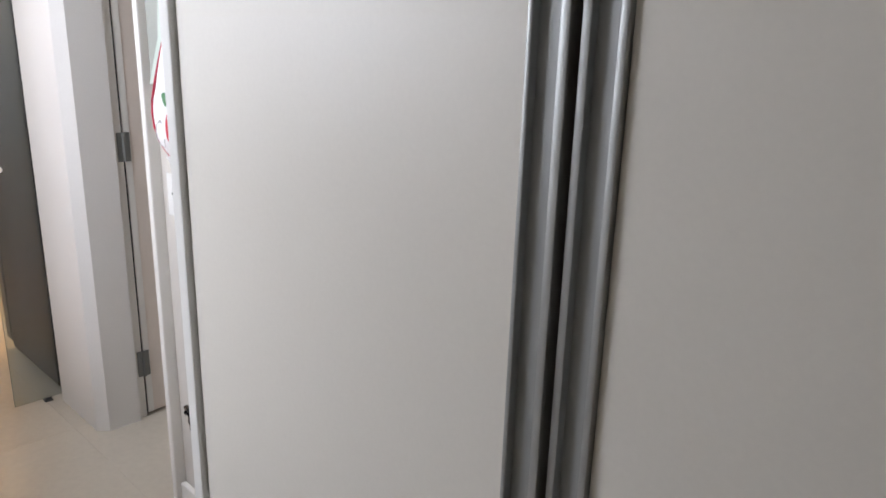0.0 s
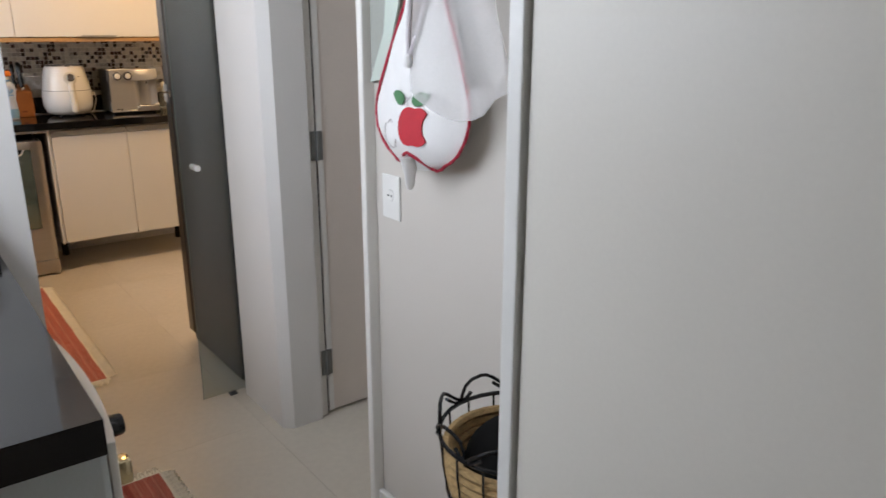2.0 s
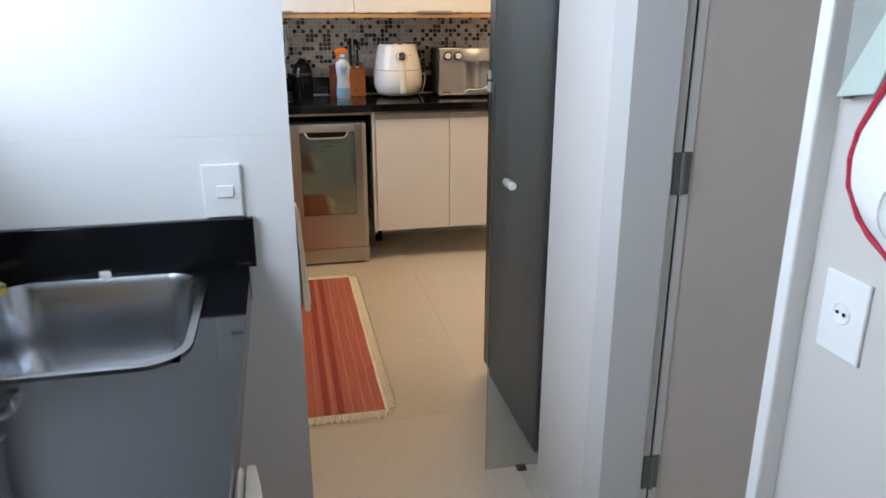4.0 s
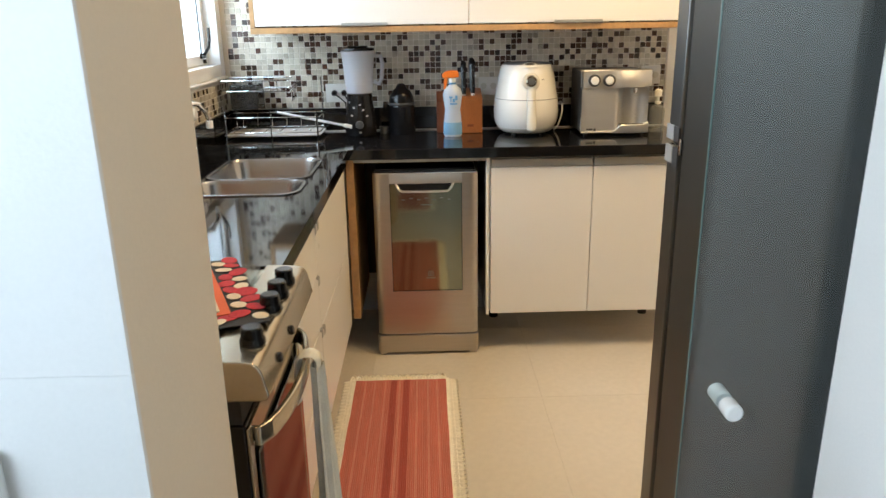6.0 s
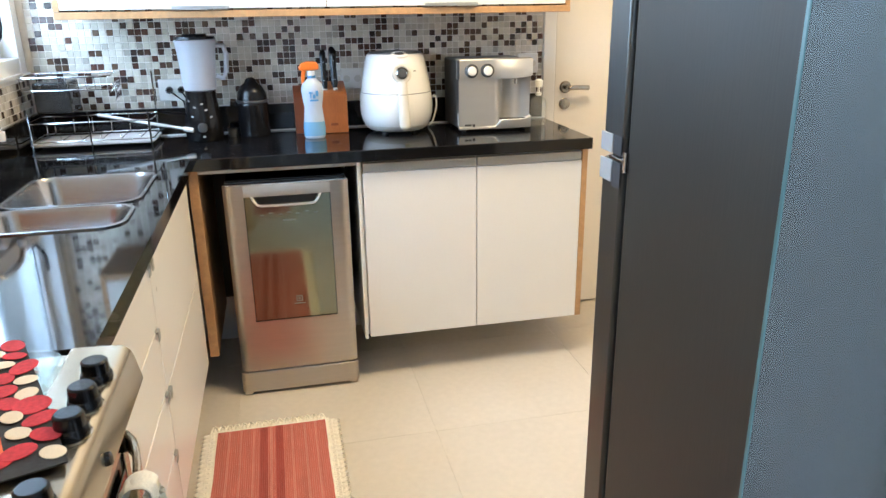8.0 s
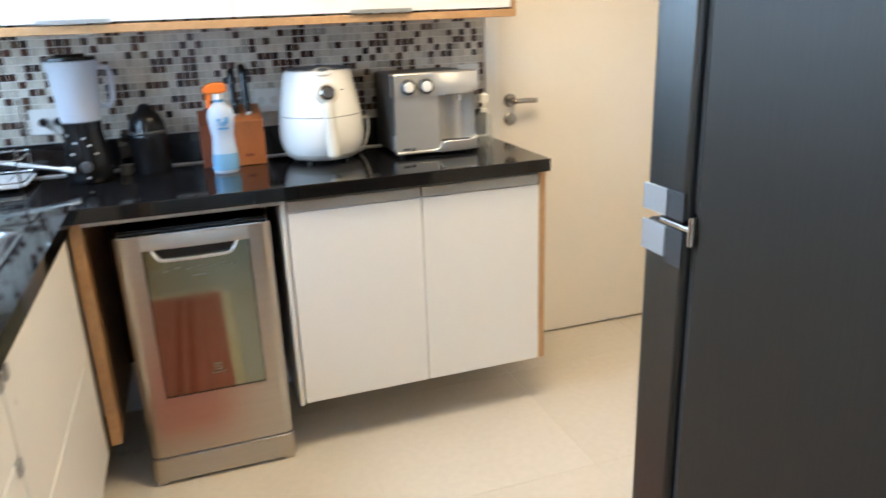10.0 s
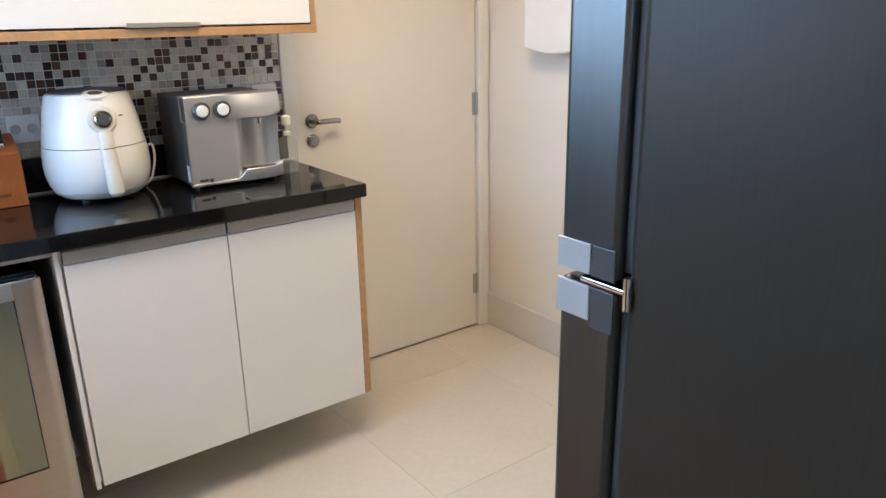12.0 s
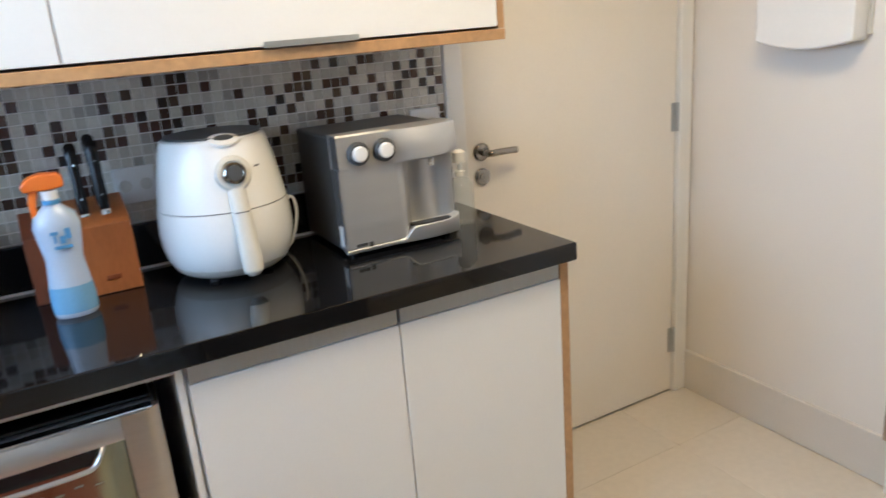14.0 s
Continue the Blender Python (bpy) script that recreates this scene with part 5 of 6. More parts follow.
for n_, (u, v) in enumerate(spots):
    px, py, pz = quad(u, min(v, 0.97), ZC + 0.0010)
    red = n_ % 5 not in (1, 3)
    rr = rnd.uniform(0.017, 0.024) if red else rnd.uniform(0.014, 0.020)
    bm = lathe([(rr, 0), (rr * 0.97, 0.0006), (rr * 0.5, 0.0007)], (0, 0, 0), 16, squash=rnd.uniform(0.65, 0.95))
    moved(bm, pose(px, py, pz + 0.0003 * (n_ % 4), 0, 0, rnd.uniform(0, 180)))
    part("printed_apple" if red else "printed_mushroom", bm, cloth_red if red else cloth_cream, cl, "printed red apple" if red else "printed cream mushroom")

# ---------------------------------------------------------------- kitchen: things on the worktop
# dish rack
rk = thing("dish_rack", (-5.2, -0.04, ZK), "two-tier chrome wire dish rack in the corner", "dish rack")
X0, X1, Y0, Y1 = -5.325, -5.125, -0.235, 0.180
part("tray", join(slab(rounded(X0 + 0.004, X1 - 0.004, Y0 + 0.004, Y1 - 0.004, 0.02), ZK + 0.012, ZK + 0.016), slab(rounded(X0 - 0.002, X1 + 0.002, Y0 - 0.002, Y1 + 0.002, 0.022), ZK + 0.0165, ZK + 0.020)), tray_steel, rk, "pale steel drip tray")
for i in range(9):
    part("tray_ridge", rod((X0 + 0.018 + 0.0205 * i, Y0 + 0.02, ZK + 0.0215), (X0 + 0.018 + 0.0205 * i, Y1 - 0.02, ZK + 0.0215), 0.0032, 6), tray_steel, rk)
for z in (ZK + 0.03, ZK + 0.095):
    part("rail", tube([(u, v, z) for u, v in rounded(X0, X1, Y0, Y1, 0.02)], 0.0024, 6, closed=True), chrome, rk)
for px, py in ((X0, Y0 + 0.01), (X1, Y0 + 0.01), (X0, Y1 - 0.01), (X1, Y1 - 0.01), (X1, -0.03)):
    part("post", rod((px, py, ZK + 0.001), (px, py, ZK + 0.13 if px == X1 else ZK + 0.25), 0.0035, 8), chrome, rk)
for i in range(6):
    y = Y0 + 0.04 + 0.066 * i
    part("wire", tube([(X0, y, ZK + 0.095), (X0 + 0.01, y, ZK + 0.032), (X1 - 0.01, y, ZK + 0.032), (X1, y, ZK + 0.05)], 0.0016, 5), chrome, rk)
part("upper_rail", tube([(u, v, ZK + 0.250) for u, v in rounded(X0 - 0.01, X1 - 0.02, Y0 - 0.01, 0.045, 0.015)], 0.0035, 6, closed=True), chrome, rk)
part("upper_rail", tube([(u, v, ZK + 0.205) for u, v in rounded(X0 - 0.005, X1 - 0.03, Y0, 0.035, 0.015)], 0.0025, 6, closed=True), chrome, rk)
for i in range(9):
    y = Y0 + 0.03 * i
    part("wire", tube([(X1 - 0.02, y, ZK + 0.250), (X1 - 0.028, y, ZK + 0.205), (X0, y, ZK + 0.205)], 0.0015, 5), chrome, rk)
for i in range(7):
    z = ZK + 0.250 - 0.008 * i
    part("plate_holder", tube([(X0 + 0.012 * i, 0.045, ZK + 0.15), (X0 + 0.012 * i + 0.02, 0.060, ZK + 0.20), (X0 + 0.012 * i + 0.045, 0.062, ZK + 0.225), (X0 + 0.012 * i + 0.06, 0.045, ZK + 0.19)], 0.0016, 5), chrome, rk)
part("cutlery_box", box(X0 + 0.02, X1 - 0.04, Y0 + 0.030, Y0 + 0.150, ZK + 0.125, ZK + 0.232, 0.008), smoky_plastic, rk, "smoky cutlery holder")
bar = thing("silver_squeegee", (-5.2, 0.15, ZK), "long silver squeegee lying over the rack", "squeegee")
part("pole", rod((-5.235, -0.02, ZK + 0.105), (-5.155, 0.285, ZK + 0.052), 0.006), inox, bar)
part("grip", rod((-5.1555, 0.283, ZK + 0.0523), (-5.146, 0.318, ZK + 0.0462), 0.009), white_plastic, bar)


def faucet():
    f = thing("kitchen_faucet", (-4.42, -0.20, ZK), "chrome wall-side kitchen faucet with curved spout", "faucet")
    part("base", lathe([(0.022, 0), (0.022, 0.006), (0.013, 0.012), (0.012, 0.040)], (-4.42, -0.195, ZK + 0.0005), 20), chrome, f)
    part("spout", tube([(-4.42, -0.195, ZK + 0.035), (-4.42, -0.195, ZK + 0.17), (-4.424, -0.191, ZK + 0.20), (-4.440, -0.177, ZK + 0.225), (-4.463, -0.157, ZK + 0.232), (-4.487, -0.136, ZK + 0.222), (-4.505, -0.120, ZK + 0.196), (-4.512, -0.114, ZK + 0.165)], 0.0085, 12), chrome, f, "slender swan-neck spout")
    part("nozzle", lathe([(0.011, 0), (0.0125, 0.006), (0.0125, 0.026)], (-4.5125, -0.1135, ZK + 0.138), 16), white_plastic, f, "pale filter nozzle")
    part("bridge", rod((-4.52, -0.195, ZK + 0.030), (-4.32, -0.195, ZK + 0.030), 0.009), chrome, f)
    for hx in (-4.52, -4.32):
        part("valve", lathe([(0.020, 0), (0.020, 0.005), (0.013, 0.010), (0.013, 0.048), (0.008, 0.052), (0.008, 0.062)], (hx, -0.195, ZK + 0.0005), 18), chrome, f)
        part("cross_handle", join(rod((hx - 0.028, -0.195, ZK + 0.068), (hx + 0.028, -0.195, ZK + 0.068), 0.005), rod((hx, -0.223, ZK + 0.068), (hx, -0.167, ZK + 0.068), 0.005), lathe([(0.010, 0), (0.010, 0.010), (0.006, 0.014)], (hx, -0.195, ZK + 0.0625), 12)), chrome, f, "chrome cross handle")
    return f


faucet()
fl = thing("water_filter", (-4.62, -0.235, 1.10), "small white wall filter beside the window", "filter")
part("body", moved(lathe([(0.020, 0), (0.024, 0.006), (0.024, 0.055), (0.016, 0.062)], n=18), pose(-4.62, YS + 0.0205, 1.075, -90, 0, 0)), white_plastic, fl)
cbd = thing("terracotta_box", (-3.79, -0.16, ZK), "terracotta-coloured box standing on the black worktop", "box")
part("body", box(-3.885, -3.705, -0.236, -0.086, ZK + 0.0005, ZK + 0.150, 0.004), terracotta, cbd)
part("lid", box(-3.888, -3.702, -0.239, -0.083, ZK + 0.1505, ZK + 0.172, 0.005), terracotta, cbd, "flat terracotta lid")

# blender
bl = thing("blender", (-5.20, 0.352, ZK), "black-based blender with frosted jar and lid", "blender")
bc = (-5.205, 0.352, ZK + 0.0005)
part("motor_base", lathe([(0.062, 0), (0.068, 0.008), (0.070, 0.045), (0.067, 0.085), (0.060, 0.125), (0.056, 0.155), (0.055, 0.183)], bc, 32), black, bl)
part("jar", lathe([(0.056, 0.187), (0.058, 0.195), (0.062, 0.25), (0.069, 0.33), (0.074, 0.362), (0.071, 0.364)], bc, 32), frosted, bl, "frosted white plastic jar")
part("lid", lathe([(0.072, 0.366), (0.071, 0.375), (0.045, 0.377), (0.042, 0.384), (0.010, 0.385)], bc, 32), black, bl)
part("jar_handle", tube([(-5.205, 0.420, ZK + 0.345), (-5.205, 0.450, ZK + 0.340), (-5.205, 0.457, ZK + 0.31), (-5.205, 0.452, ZK + 0.25), (-5.205, 0.440, ZK + 0.225), (-5.205, 0.415, ZK + 0.235)], 0.009, 8), frosted, bl)
part("dial", moved(lathe([(0.018, 0), (0.016, 0.012), (0.010, 0.014)], n=18), pose(-5.137, 0.352, ZK + 0.055, 0, 90, 0)), dark_grey, bl, "dark speed dial")
for deg, h, r_ in ((-48, 0.150, 0.0565), (-22, 0.128, 0.0605), (-30, 0.095, 0.0660), (4, 0.140, 0.0585), (16, 0.118, 0.0620), (30, 0.092, 0.0665), (2, 0.022, 0.0700)):
    a = radians(deg)
    part("mark", moved(box(-0.001, 0.0015, -0.005, 0.005, -0.003, 0.003, 0.0006), pose(-5.205 + r_ * math.cos(a), 0.352 + r_ * math.sin(a), ZK + h, deg * 0.6, 0, deg)), silver_plastic, bl, "small pale mark")

# juicer
jc = thing("citrus_juicer", (-5.255, 0.535, ZK), "small black domed citrus juicer", "juicer")
c = (-5.255, 0.533, ZK + 0.0005)
part("body", lathe([(0.057, 0), (0.060, 0.01), (0.059, 0.120), (0.057, 0.126)], c, 28), black, jc)
part("rim", lathe([(0.058, 0.1265), (0.061, 0.132), (0.059, 0.137)], c, 28), dark_grey, jc)
part("dome", lathe([(0.057, 0.1375), (0.052, 0.165), (0.040, 0.188), (0.024, 0.200), (0.019, 0.213), (0.010, 0.219)], c, 28), black, jc)
part("spout", box(-5.262, -5.248, 0.450, 0.476, ZK + 0.105, ZK + 0.132, 0.003), black, jc)
part("cup", lathe([(0.02, 0), (0.022, 0.03)], (-5.26, 0.452, ZK + 0.0005), 14), dark_grey, jc)

# spray bottle
sy = thing("spray_bottle", (-5.125, 0.757, ZK), "translucent cleaner spray bottle with orange trigger", "spray bottle")
c = (-5.125, 0.757, ZK + 0.0005)
part("bottle", lathe([(0.036, 0), (0.040, 0.006), (0.041, 0.04), (0.036, 0.085), (0.033, 0.115), (0.039, 0.155), (0.042, 0.180), (0.036, 0.202), (0.020, 0.216), (0.015, 0.222)], c, 28, squash=0.7), milky, sy)
part("liquid_label", lathe([(0.0405, 0.010), (0.0415, 0.040), (0.0390, 0.062)], c, 28, squash=0.71), blue_liquid, sy, "pale blue liquid showing low down")
part("collar", lathe([(0.016, 0.2225), (0.016, 0.230)], c, 18), label_blue, sy)
part("neck", lathe([(0.014, 0.2305), (0.015, 0.248)], c, 18), white_plastic, sy)
part("trigger_head", join(slab([(0.715, 1.150), (0.712, 1.163), (0.725, 1.176), (0.745, 1.182), (0.778, 1.180), (0.786, 1.168), (0.784, 1.152), (0.760, 1.150)], -5.139, -5.111, "x", 0.004), slab([(0.723, 1.150), (0.739, 1.150), (0.733, 1.125), (0.728, 1.100), (0.720, 1.100), (0.719, 1.125)], -5.131, -5.119, "x", 0.002)), orange, sy, "orange trigger head")
part("print", join(box(-5.0965, -5.0950, 0.742, 0.756, 1.068, 1.074), box(-5.0965, -5.0950, 0.747, 0.751, 1.052, 1.068), box(-5.0965, -5.0950, 0.757, 0.766, 1.050, 1.064), box(-5.0965, -5.0950, 0.767, 0.777, 1.058, 1.078), box(-5.0965, -5.0950, 0.745, 0.776, 1.040, 1.046)), label_blue, sy, "blurred blue print")

# knife block
kb = thing("knife_block", (-5.22, 0.79, ZK), "cherry wood knife block with black-handled knives", "knife block")
part("block", slab([(-5.320, ZK + 0.001), (-5.205, ZK + 0.001), (-5.205, 1.048), (-5.220, 1.056), (-5.320, 1.090)], 0.762, 0.892, "y", 0.002), wood_block, kb)
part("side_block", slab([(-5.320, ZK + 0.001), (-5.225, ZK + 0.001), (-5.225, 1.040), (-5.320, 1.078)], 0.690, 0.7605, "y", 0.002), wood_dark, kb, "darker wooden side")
part("maker_mark", box(-5.2045, -5.2035, 0.825, 0.853, 0.930, 0.940), wood_dark, kb, "small burnt mark")
for kx, ky, kz in ((-5.248, 0.812, -0.004), (-5.246, 0.852, 0.0), (-5.285, 0.850, 0.006)):
    at = pose(kx, ky, 1.072 + kz, 0, -10, 0)
    kn = part("knife_handle", moved(bridge([[(0.008 * w * math.cos(a), 0.0115 * w * math.sin(a), h) for a in [2 * math.pi * q / 10 for q in range(10)]] for h, w in ((0.0, 0.85), (0.02, 1.0), (0.07, 0.90), (0.115, 1.05), (0.138, 1.1), (0.146, 0.6))]), at), black, kb, "black riveted knife handle")
    part("bolster", moved(box(-0.007, 0.007, -0.010, 0.010, -0.020, -0.0005, 0.002), at), chrome, kn, "steel bolster")
    for h in (0.03, 0.10):
        part("rivet", moved(lathe([(0.0022, 0), (0.0022, 0.001)], n=8), at @ pose(0.0078, 0, h, 0, 90, 0)), chrome, kn)

# air fryer
af = thing("air_fryer", (-5.205, 1.085, ZK), "glossy white air fryer with front dial and handle", "air fryer")
FC = (-5.205, 1.085)


def fryer_ring(r, z, push=0.0):
    return [(FC[0] + r * 1.04 * math.cos(a) + push * max(0, math.cos(a)), FC[1] + r * math.sin(a), z) for a in [2 * math.pi * k / 40 for k in range(40)]]


part("base", bridge([fryer_ring(0.088, ZK + 0.010), fryer_ring(0.108, ZK + 0.011), fryer_ring(0.121, ZK + 0.020), fryer_ring(0.128, ZK + 0.031)]), grey_plastic, af, "pale grey base ring")
part("drawer", bridge([fryer_ring(r, z) for r, z in ((0.127, ZK + 0.0315), (0.135, ZK + 0.047), (0.1405, ZK + 0.070), (0.1425, ZK + 0.100), (0.1405, ZK + 0.135), (0.138, ZK + 0.1535))]), white_plastic, af, "white basket drawer")
part("seam", bridge([fryer_ring(r, z) for r, z in ((0.134, ZK + 0.153), (0.1345, ZK + 0.1565))]), dark_grey, af, "dark seam")
part("housing", bridge([fryer_ring(r, z) for r, z in ((0.1372, ZK + 0.156), (0.131, ZK + 0.195), (0.122, ZK + 0.245), (0.113, ZK + 0.285), (0.108, ZK + 0.296), (0.102, ZK + 0.299))]), white_plastic, af, "white upper housing")
part("lid", bridge([fryer_ring(r, z) for r, z in ((0.1015, ZK + 0.2995), (0.100, ZK + 0.303), (0.06, ZK + 0.305))]), dark_grey, af, "dark top")
HY = 1.088


def handle_ring(x, z, half, deep):
    return [(x + deep * math.cos(a), HY + half * math.sin(a), z) for a in [2 * math.pi * k / 16 for k in range(16)]]


part("handle", bridge([handle_ring(x, ZK + z, h, d) for x, z, h, d in ((-5.080, 0.218, 0.021, 0.013), (-5.073, 0.195, 0.020, 0.014), (-5.063, 0.165, 0.019, 0.014), (-5.053, 0.130, 0.020, 0.014), (-5.042, 0.090, 0.021, 0.014), (-5.033, 0.055, 0.022, 0.013), (-5.030, 0.036, 0.020, 0.012), (-5.032, 0.026, 0.011, 0.008))]), grey_plastic, af, "cream basket handle")
part("handle_seam", box(-5.060, -5.0460, HY - 0.014, HY + 0.014, ZK + 0.1545, ZK + 0.1565), dark_grey, af, "dark line across the handle")
dl = part("dial", moved(lathe([(0.037, -0.006), (0.037, 0.006), (0.033, 0.011), (0.026, 0.012), (0.024, 0.008)], n=32), pose(-5.081, HY, ZK + 0.230, 0, 77, 0)), grey_plastic, af, "cream dial ring")
part("dial_knob", moved(lathe([(0.0225, 0.0), (0.022, 0.012), (0.018, 0.015), (0.0165, 0.0135)], n=28), pose(-5.0745, HY, ZK + 0.231, 0, 77, 0)), pewter, dl, "metallic dial ring")
part("dial_face", moved(lathe([(0.0163, 0.0125), (0.0155, 0.0145), (0.006, 0.0150)], n=24), pose(-5.0745, HY, ZK + 0.231, 0, 77, 0)), dark_grey, dl, "dark dial face")
part("dial_mark", moved(box(0, 0.001, -0.006, 0.006, -0.0015, 0.0015), pose(-5.0895, HY + 0.052, ZK + 0.238, 0, -14, 22)), dark_grey, af, "short dark tick beside the dial")
part("top_scoop", moved(lathe([(0.034, 0), (0.032, 0.004), (0.022, 0.006)], n=28, squash=0.7), pose(-5.104, 1.085, ZK + 0.296, 0, 24, 0)), white_plastic, af, "white scoop in the lid edge")
part("vent_badge", moved(lathe([(0.020, 0.0062), (0.018, 0.008), (0.008, 0.0085)], n=24, squash=0.5), pose(-5.104, 1.085, ZK + 0.296, 0, 24, 0)), dark_grey, af, "dark oval top badge")
part("maker_mark", join(moved(box(0, 0.001, -0.017, 0.017, -0.0035, 0.0035), pose(-5.0905, 1.085, ZK + 0.274, 0, -14, 0)), moved(box(0, 0.001, -0.008, 0.008, 0.006, 0.0085), pose(-5.0905, 1.085, ZK + 0.274, 0, -14, 0))), silver_plastic, af, "small grey mark")
part("power_cord", tube(smooth_path([(-5.24, 1.225, ZK + 0.11), (-5.225, 1.245, ZK + 0.13), (-5.22, 1.250, ZK + 0.09), (-5.225, 1.235, ZK + 0.03), (-5.24, 1.22, ZK + 0.006), (-5.29, 1.23, ZK + 0.005)]), 0.0035, 8), white_plastic, af, "white power cord")
for a in (40, 140, 220, 320):
    part("foot", lathe([(0.012, 0), (0.012, 0.013)], (FC[0] + 0.09 * math.cos(radians(a)), FC[1] + 0.09 * math.sin(radians(a)), ZK), 10), rubber, af)

# water purifier
wp = thing("water_purifier", (-5.19, 1.445, ZK), "silver water purifier with two knobs and dispensing bay", "water purifier")
PX, PF = -5.325, -5.062
# silver-grey casing, its colour darkened because the side lies in shade
casing = shader("purifier_shaded_casing", (0.10, 0.098, 0.094), 0.36, 0.4, vary=0.10, scale=6, bump=0.03)
part("body", box(PX, PF - 0.042, 1.308, 1.590, ZK + 0.012, 1.170, 0.006, 3), casing, wp, "silver-grey casing, darkened for its shaded side")
part("front_shell", box(PF - 0.0415, PF - 0.004, 1.308, 1.447, ZK + 0.012, 1.170, 0.003), casing, wp, "front shell side with shade in its colour")


def bay_x(y):
    """Depth of the front across the machine: flat, then a rounded step into the hollow bay."""
    if y < 1.440:
        return PF + 0.008
    u = (y - 1.440) / 0.152
    return PF + 0.008 - 0.034 * min(1.0, u / 0.28) ** 1.5 + 0.012 * max(0.0, (u - 0.45) / 0.55) ** 2 + 0.004 * math.sin(u * 15)


def lip_z(y):
    """Upper edge of the foot: low under the plain front, raised to the drip lip below the bay."""
    u = min(1.0, max(0.0, (y - 1.445) / 0.03))
    return ZK + 0.0225 + (0.9255 - ZK) * u * u * (3 - 2 * u) + 0.010 * max(0.0, (y - 1.556) / 0.036) ** 2


ys_ = [1.304 + 0.288 * k / 40 for k in range(41)]
part("front_plate", bridge([[(x, y, z) for x, z in ((PF - 0.0035 - (0.036 if y > 1.45 else 0), lip_z(y)), (bay_x(y), lip_z(y)), (bay_x(y), 1.101), (PF - 0.0035 - (0.036 if y > 1.45 else 0), 1.101))] for y in ys_]), purifier_silver, wp, "brushed silver front running into the hollow bay")
part("lower_front", bridge([[(x, y, z) for x, z in ((PF - 0.004, ZK + 0.012), (PF + 0.006 + b, ZK + 0.012), (PF + 0.0085 + b, ZK + 0.016), (PF + 0.0085 + b, lip_z(y) - 0.003), (PF + 0.0065 + b, lip_z(y) - 0.0003), (PF - 0.030, lip_z(y) - 0.0003))] for y, b in [(y, 0.010 * max(0.0, math.sin(math.pi * (y - 1.43) / 0.165)) if y > 1.43 else 0.0) for y in ys_]]), purifier_silver, wp, "silver foot with a curved drip lip")
part("hood", bridge([[(x, y, z) for x, z in ((PF - 0.040, 1.1015 + d), (PF + 0.010 + b * 0.85, 1.1015 + d), (PF + 0.0102 + b, 1.105 + d), (PF + 0.0102 + b, 1.128), (PF + 0.0100 + b * 0.75, 1.150), (PF + 0.0098 + b * 0.25, 1.1725), (PF + 0.007, 1.176), (PF - 0.040, 1.176))] for y, b, d in [(y, 0.024 * max(0.0, math.sin(math.pi * (y - 1.42) / 0.19)) ** 0.8 if y > 1.42 else 0.0, 0.010 * max(0.0, (y - 1.52) / 0.072) ** 2) for y in ys_]]), purifier_silver, wp, "silver head bulging into a spout hood")
part("tray_grid", slab([(PF - 0.018, 1.468), (PF + 0.006, 1.466), (PF + 0.014, 1.490), (PF + 0.016, 1.535), (PF + 0.012, 1.565), (PF + 0.004, 1.578), (PF - 0.010, 1.578)], 0.9475, 0.9495), black, wp, "dark drip grid")
part("spout", lathe([(0.008, 0), (0.008, 0.022)], (PF + 0.014, 1.525, 1.082), 12), chrome, wp)
for ky in (1.350, 1.412):
    kn = part("knob", moved(lathe([(0.0255, 0), (0.0255, 0.010), (0.022, 0.014)], n=28), pose(PF + 0.010, ky, 1.134, 0, 90, 0)), dark_grey, wp, "dark knob ring")
    part("knob_cap", moved(lathe([(0.0175, 0), (0.017, 0.006), (0.014, 0.008)], n=24), pose(PF + 0.0235, ky, 1.134, 0, 90, 0)), white_plastic, kn, "white knob cap")
part("logo_bar", join(box(PF + 0.0083, PF + 0.0095, 1.325, 1.352, 0.926, 0.933), box(PF + 0.0083, PF + 0.0095, 1.356, 1.366, 0.922, 0.933)), dark_grey, wp, "small dark mark")
part("side_sticker", box(-5.10, -5.075, 1.3065, 1.3078, 0.925, 0.972), white_plastic, wp, "white sticker")
for fy in (1.33, 1.57):
    for fx in (-5.30, -5.09):
        part("foot", lathe([(0.010, 0), (0.010, 0.013)], (fx, fy, ZK), 10), rubber, wp)

# soap bottle
so = thing("soap_bottle", (-5.14, 1.648, ZK), "clear plastic soap bottle with white pump", "soap bottle")
c = (-5.145, 1.655, ZK + 0.0005)
part("bottle", lathe([(0.030, 0), (0.031, 0.006), (0.031, 0.100), (0.022, 0.112), (0.011, 0.117), (0.011, 0.120)], c, 24), clear_plastic, so)
part("pump", join(lathe([(0.013, 0.1205), (0.013, 0.132), (0.006, 0.134), (0.006, 0.152), (0.016, 0.154), (0.016, 0.180), (0.008, 0.186)], c, 20)), white_plastic, so, "white pump top")


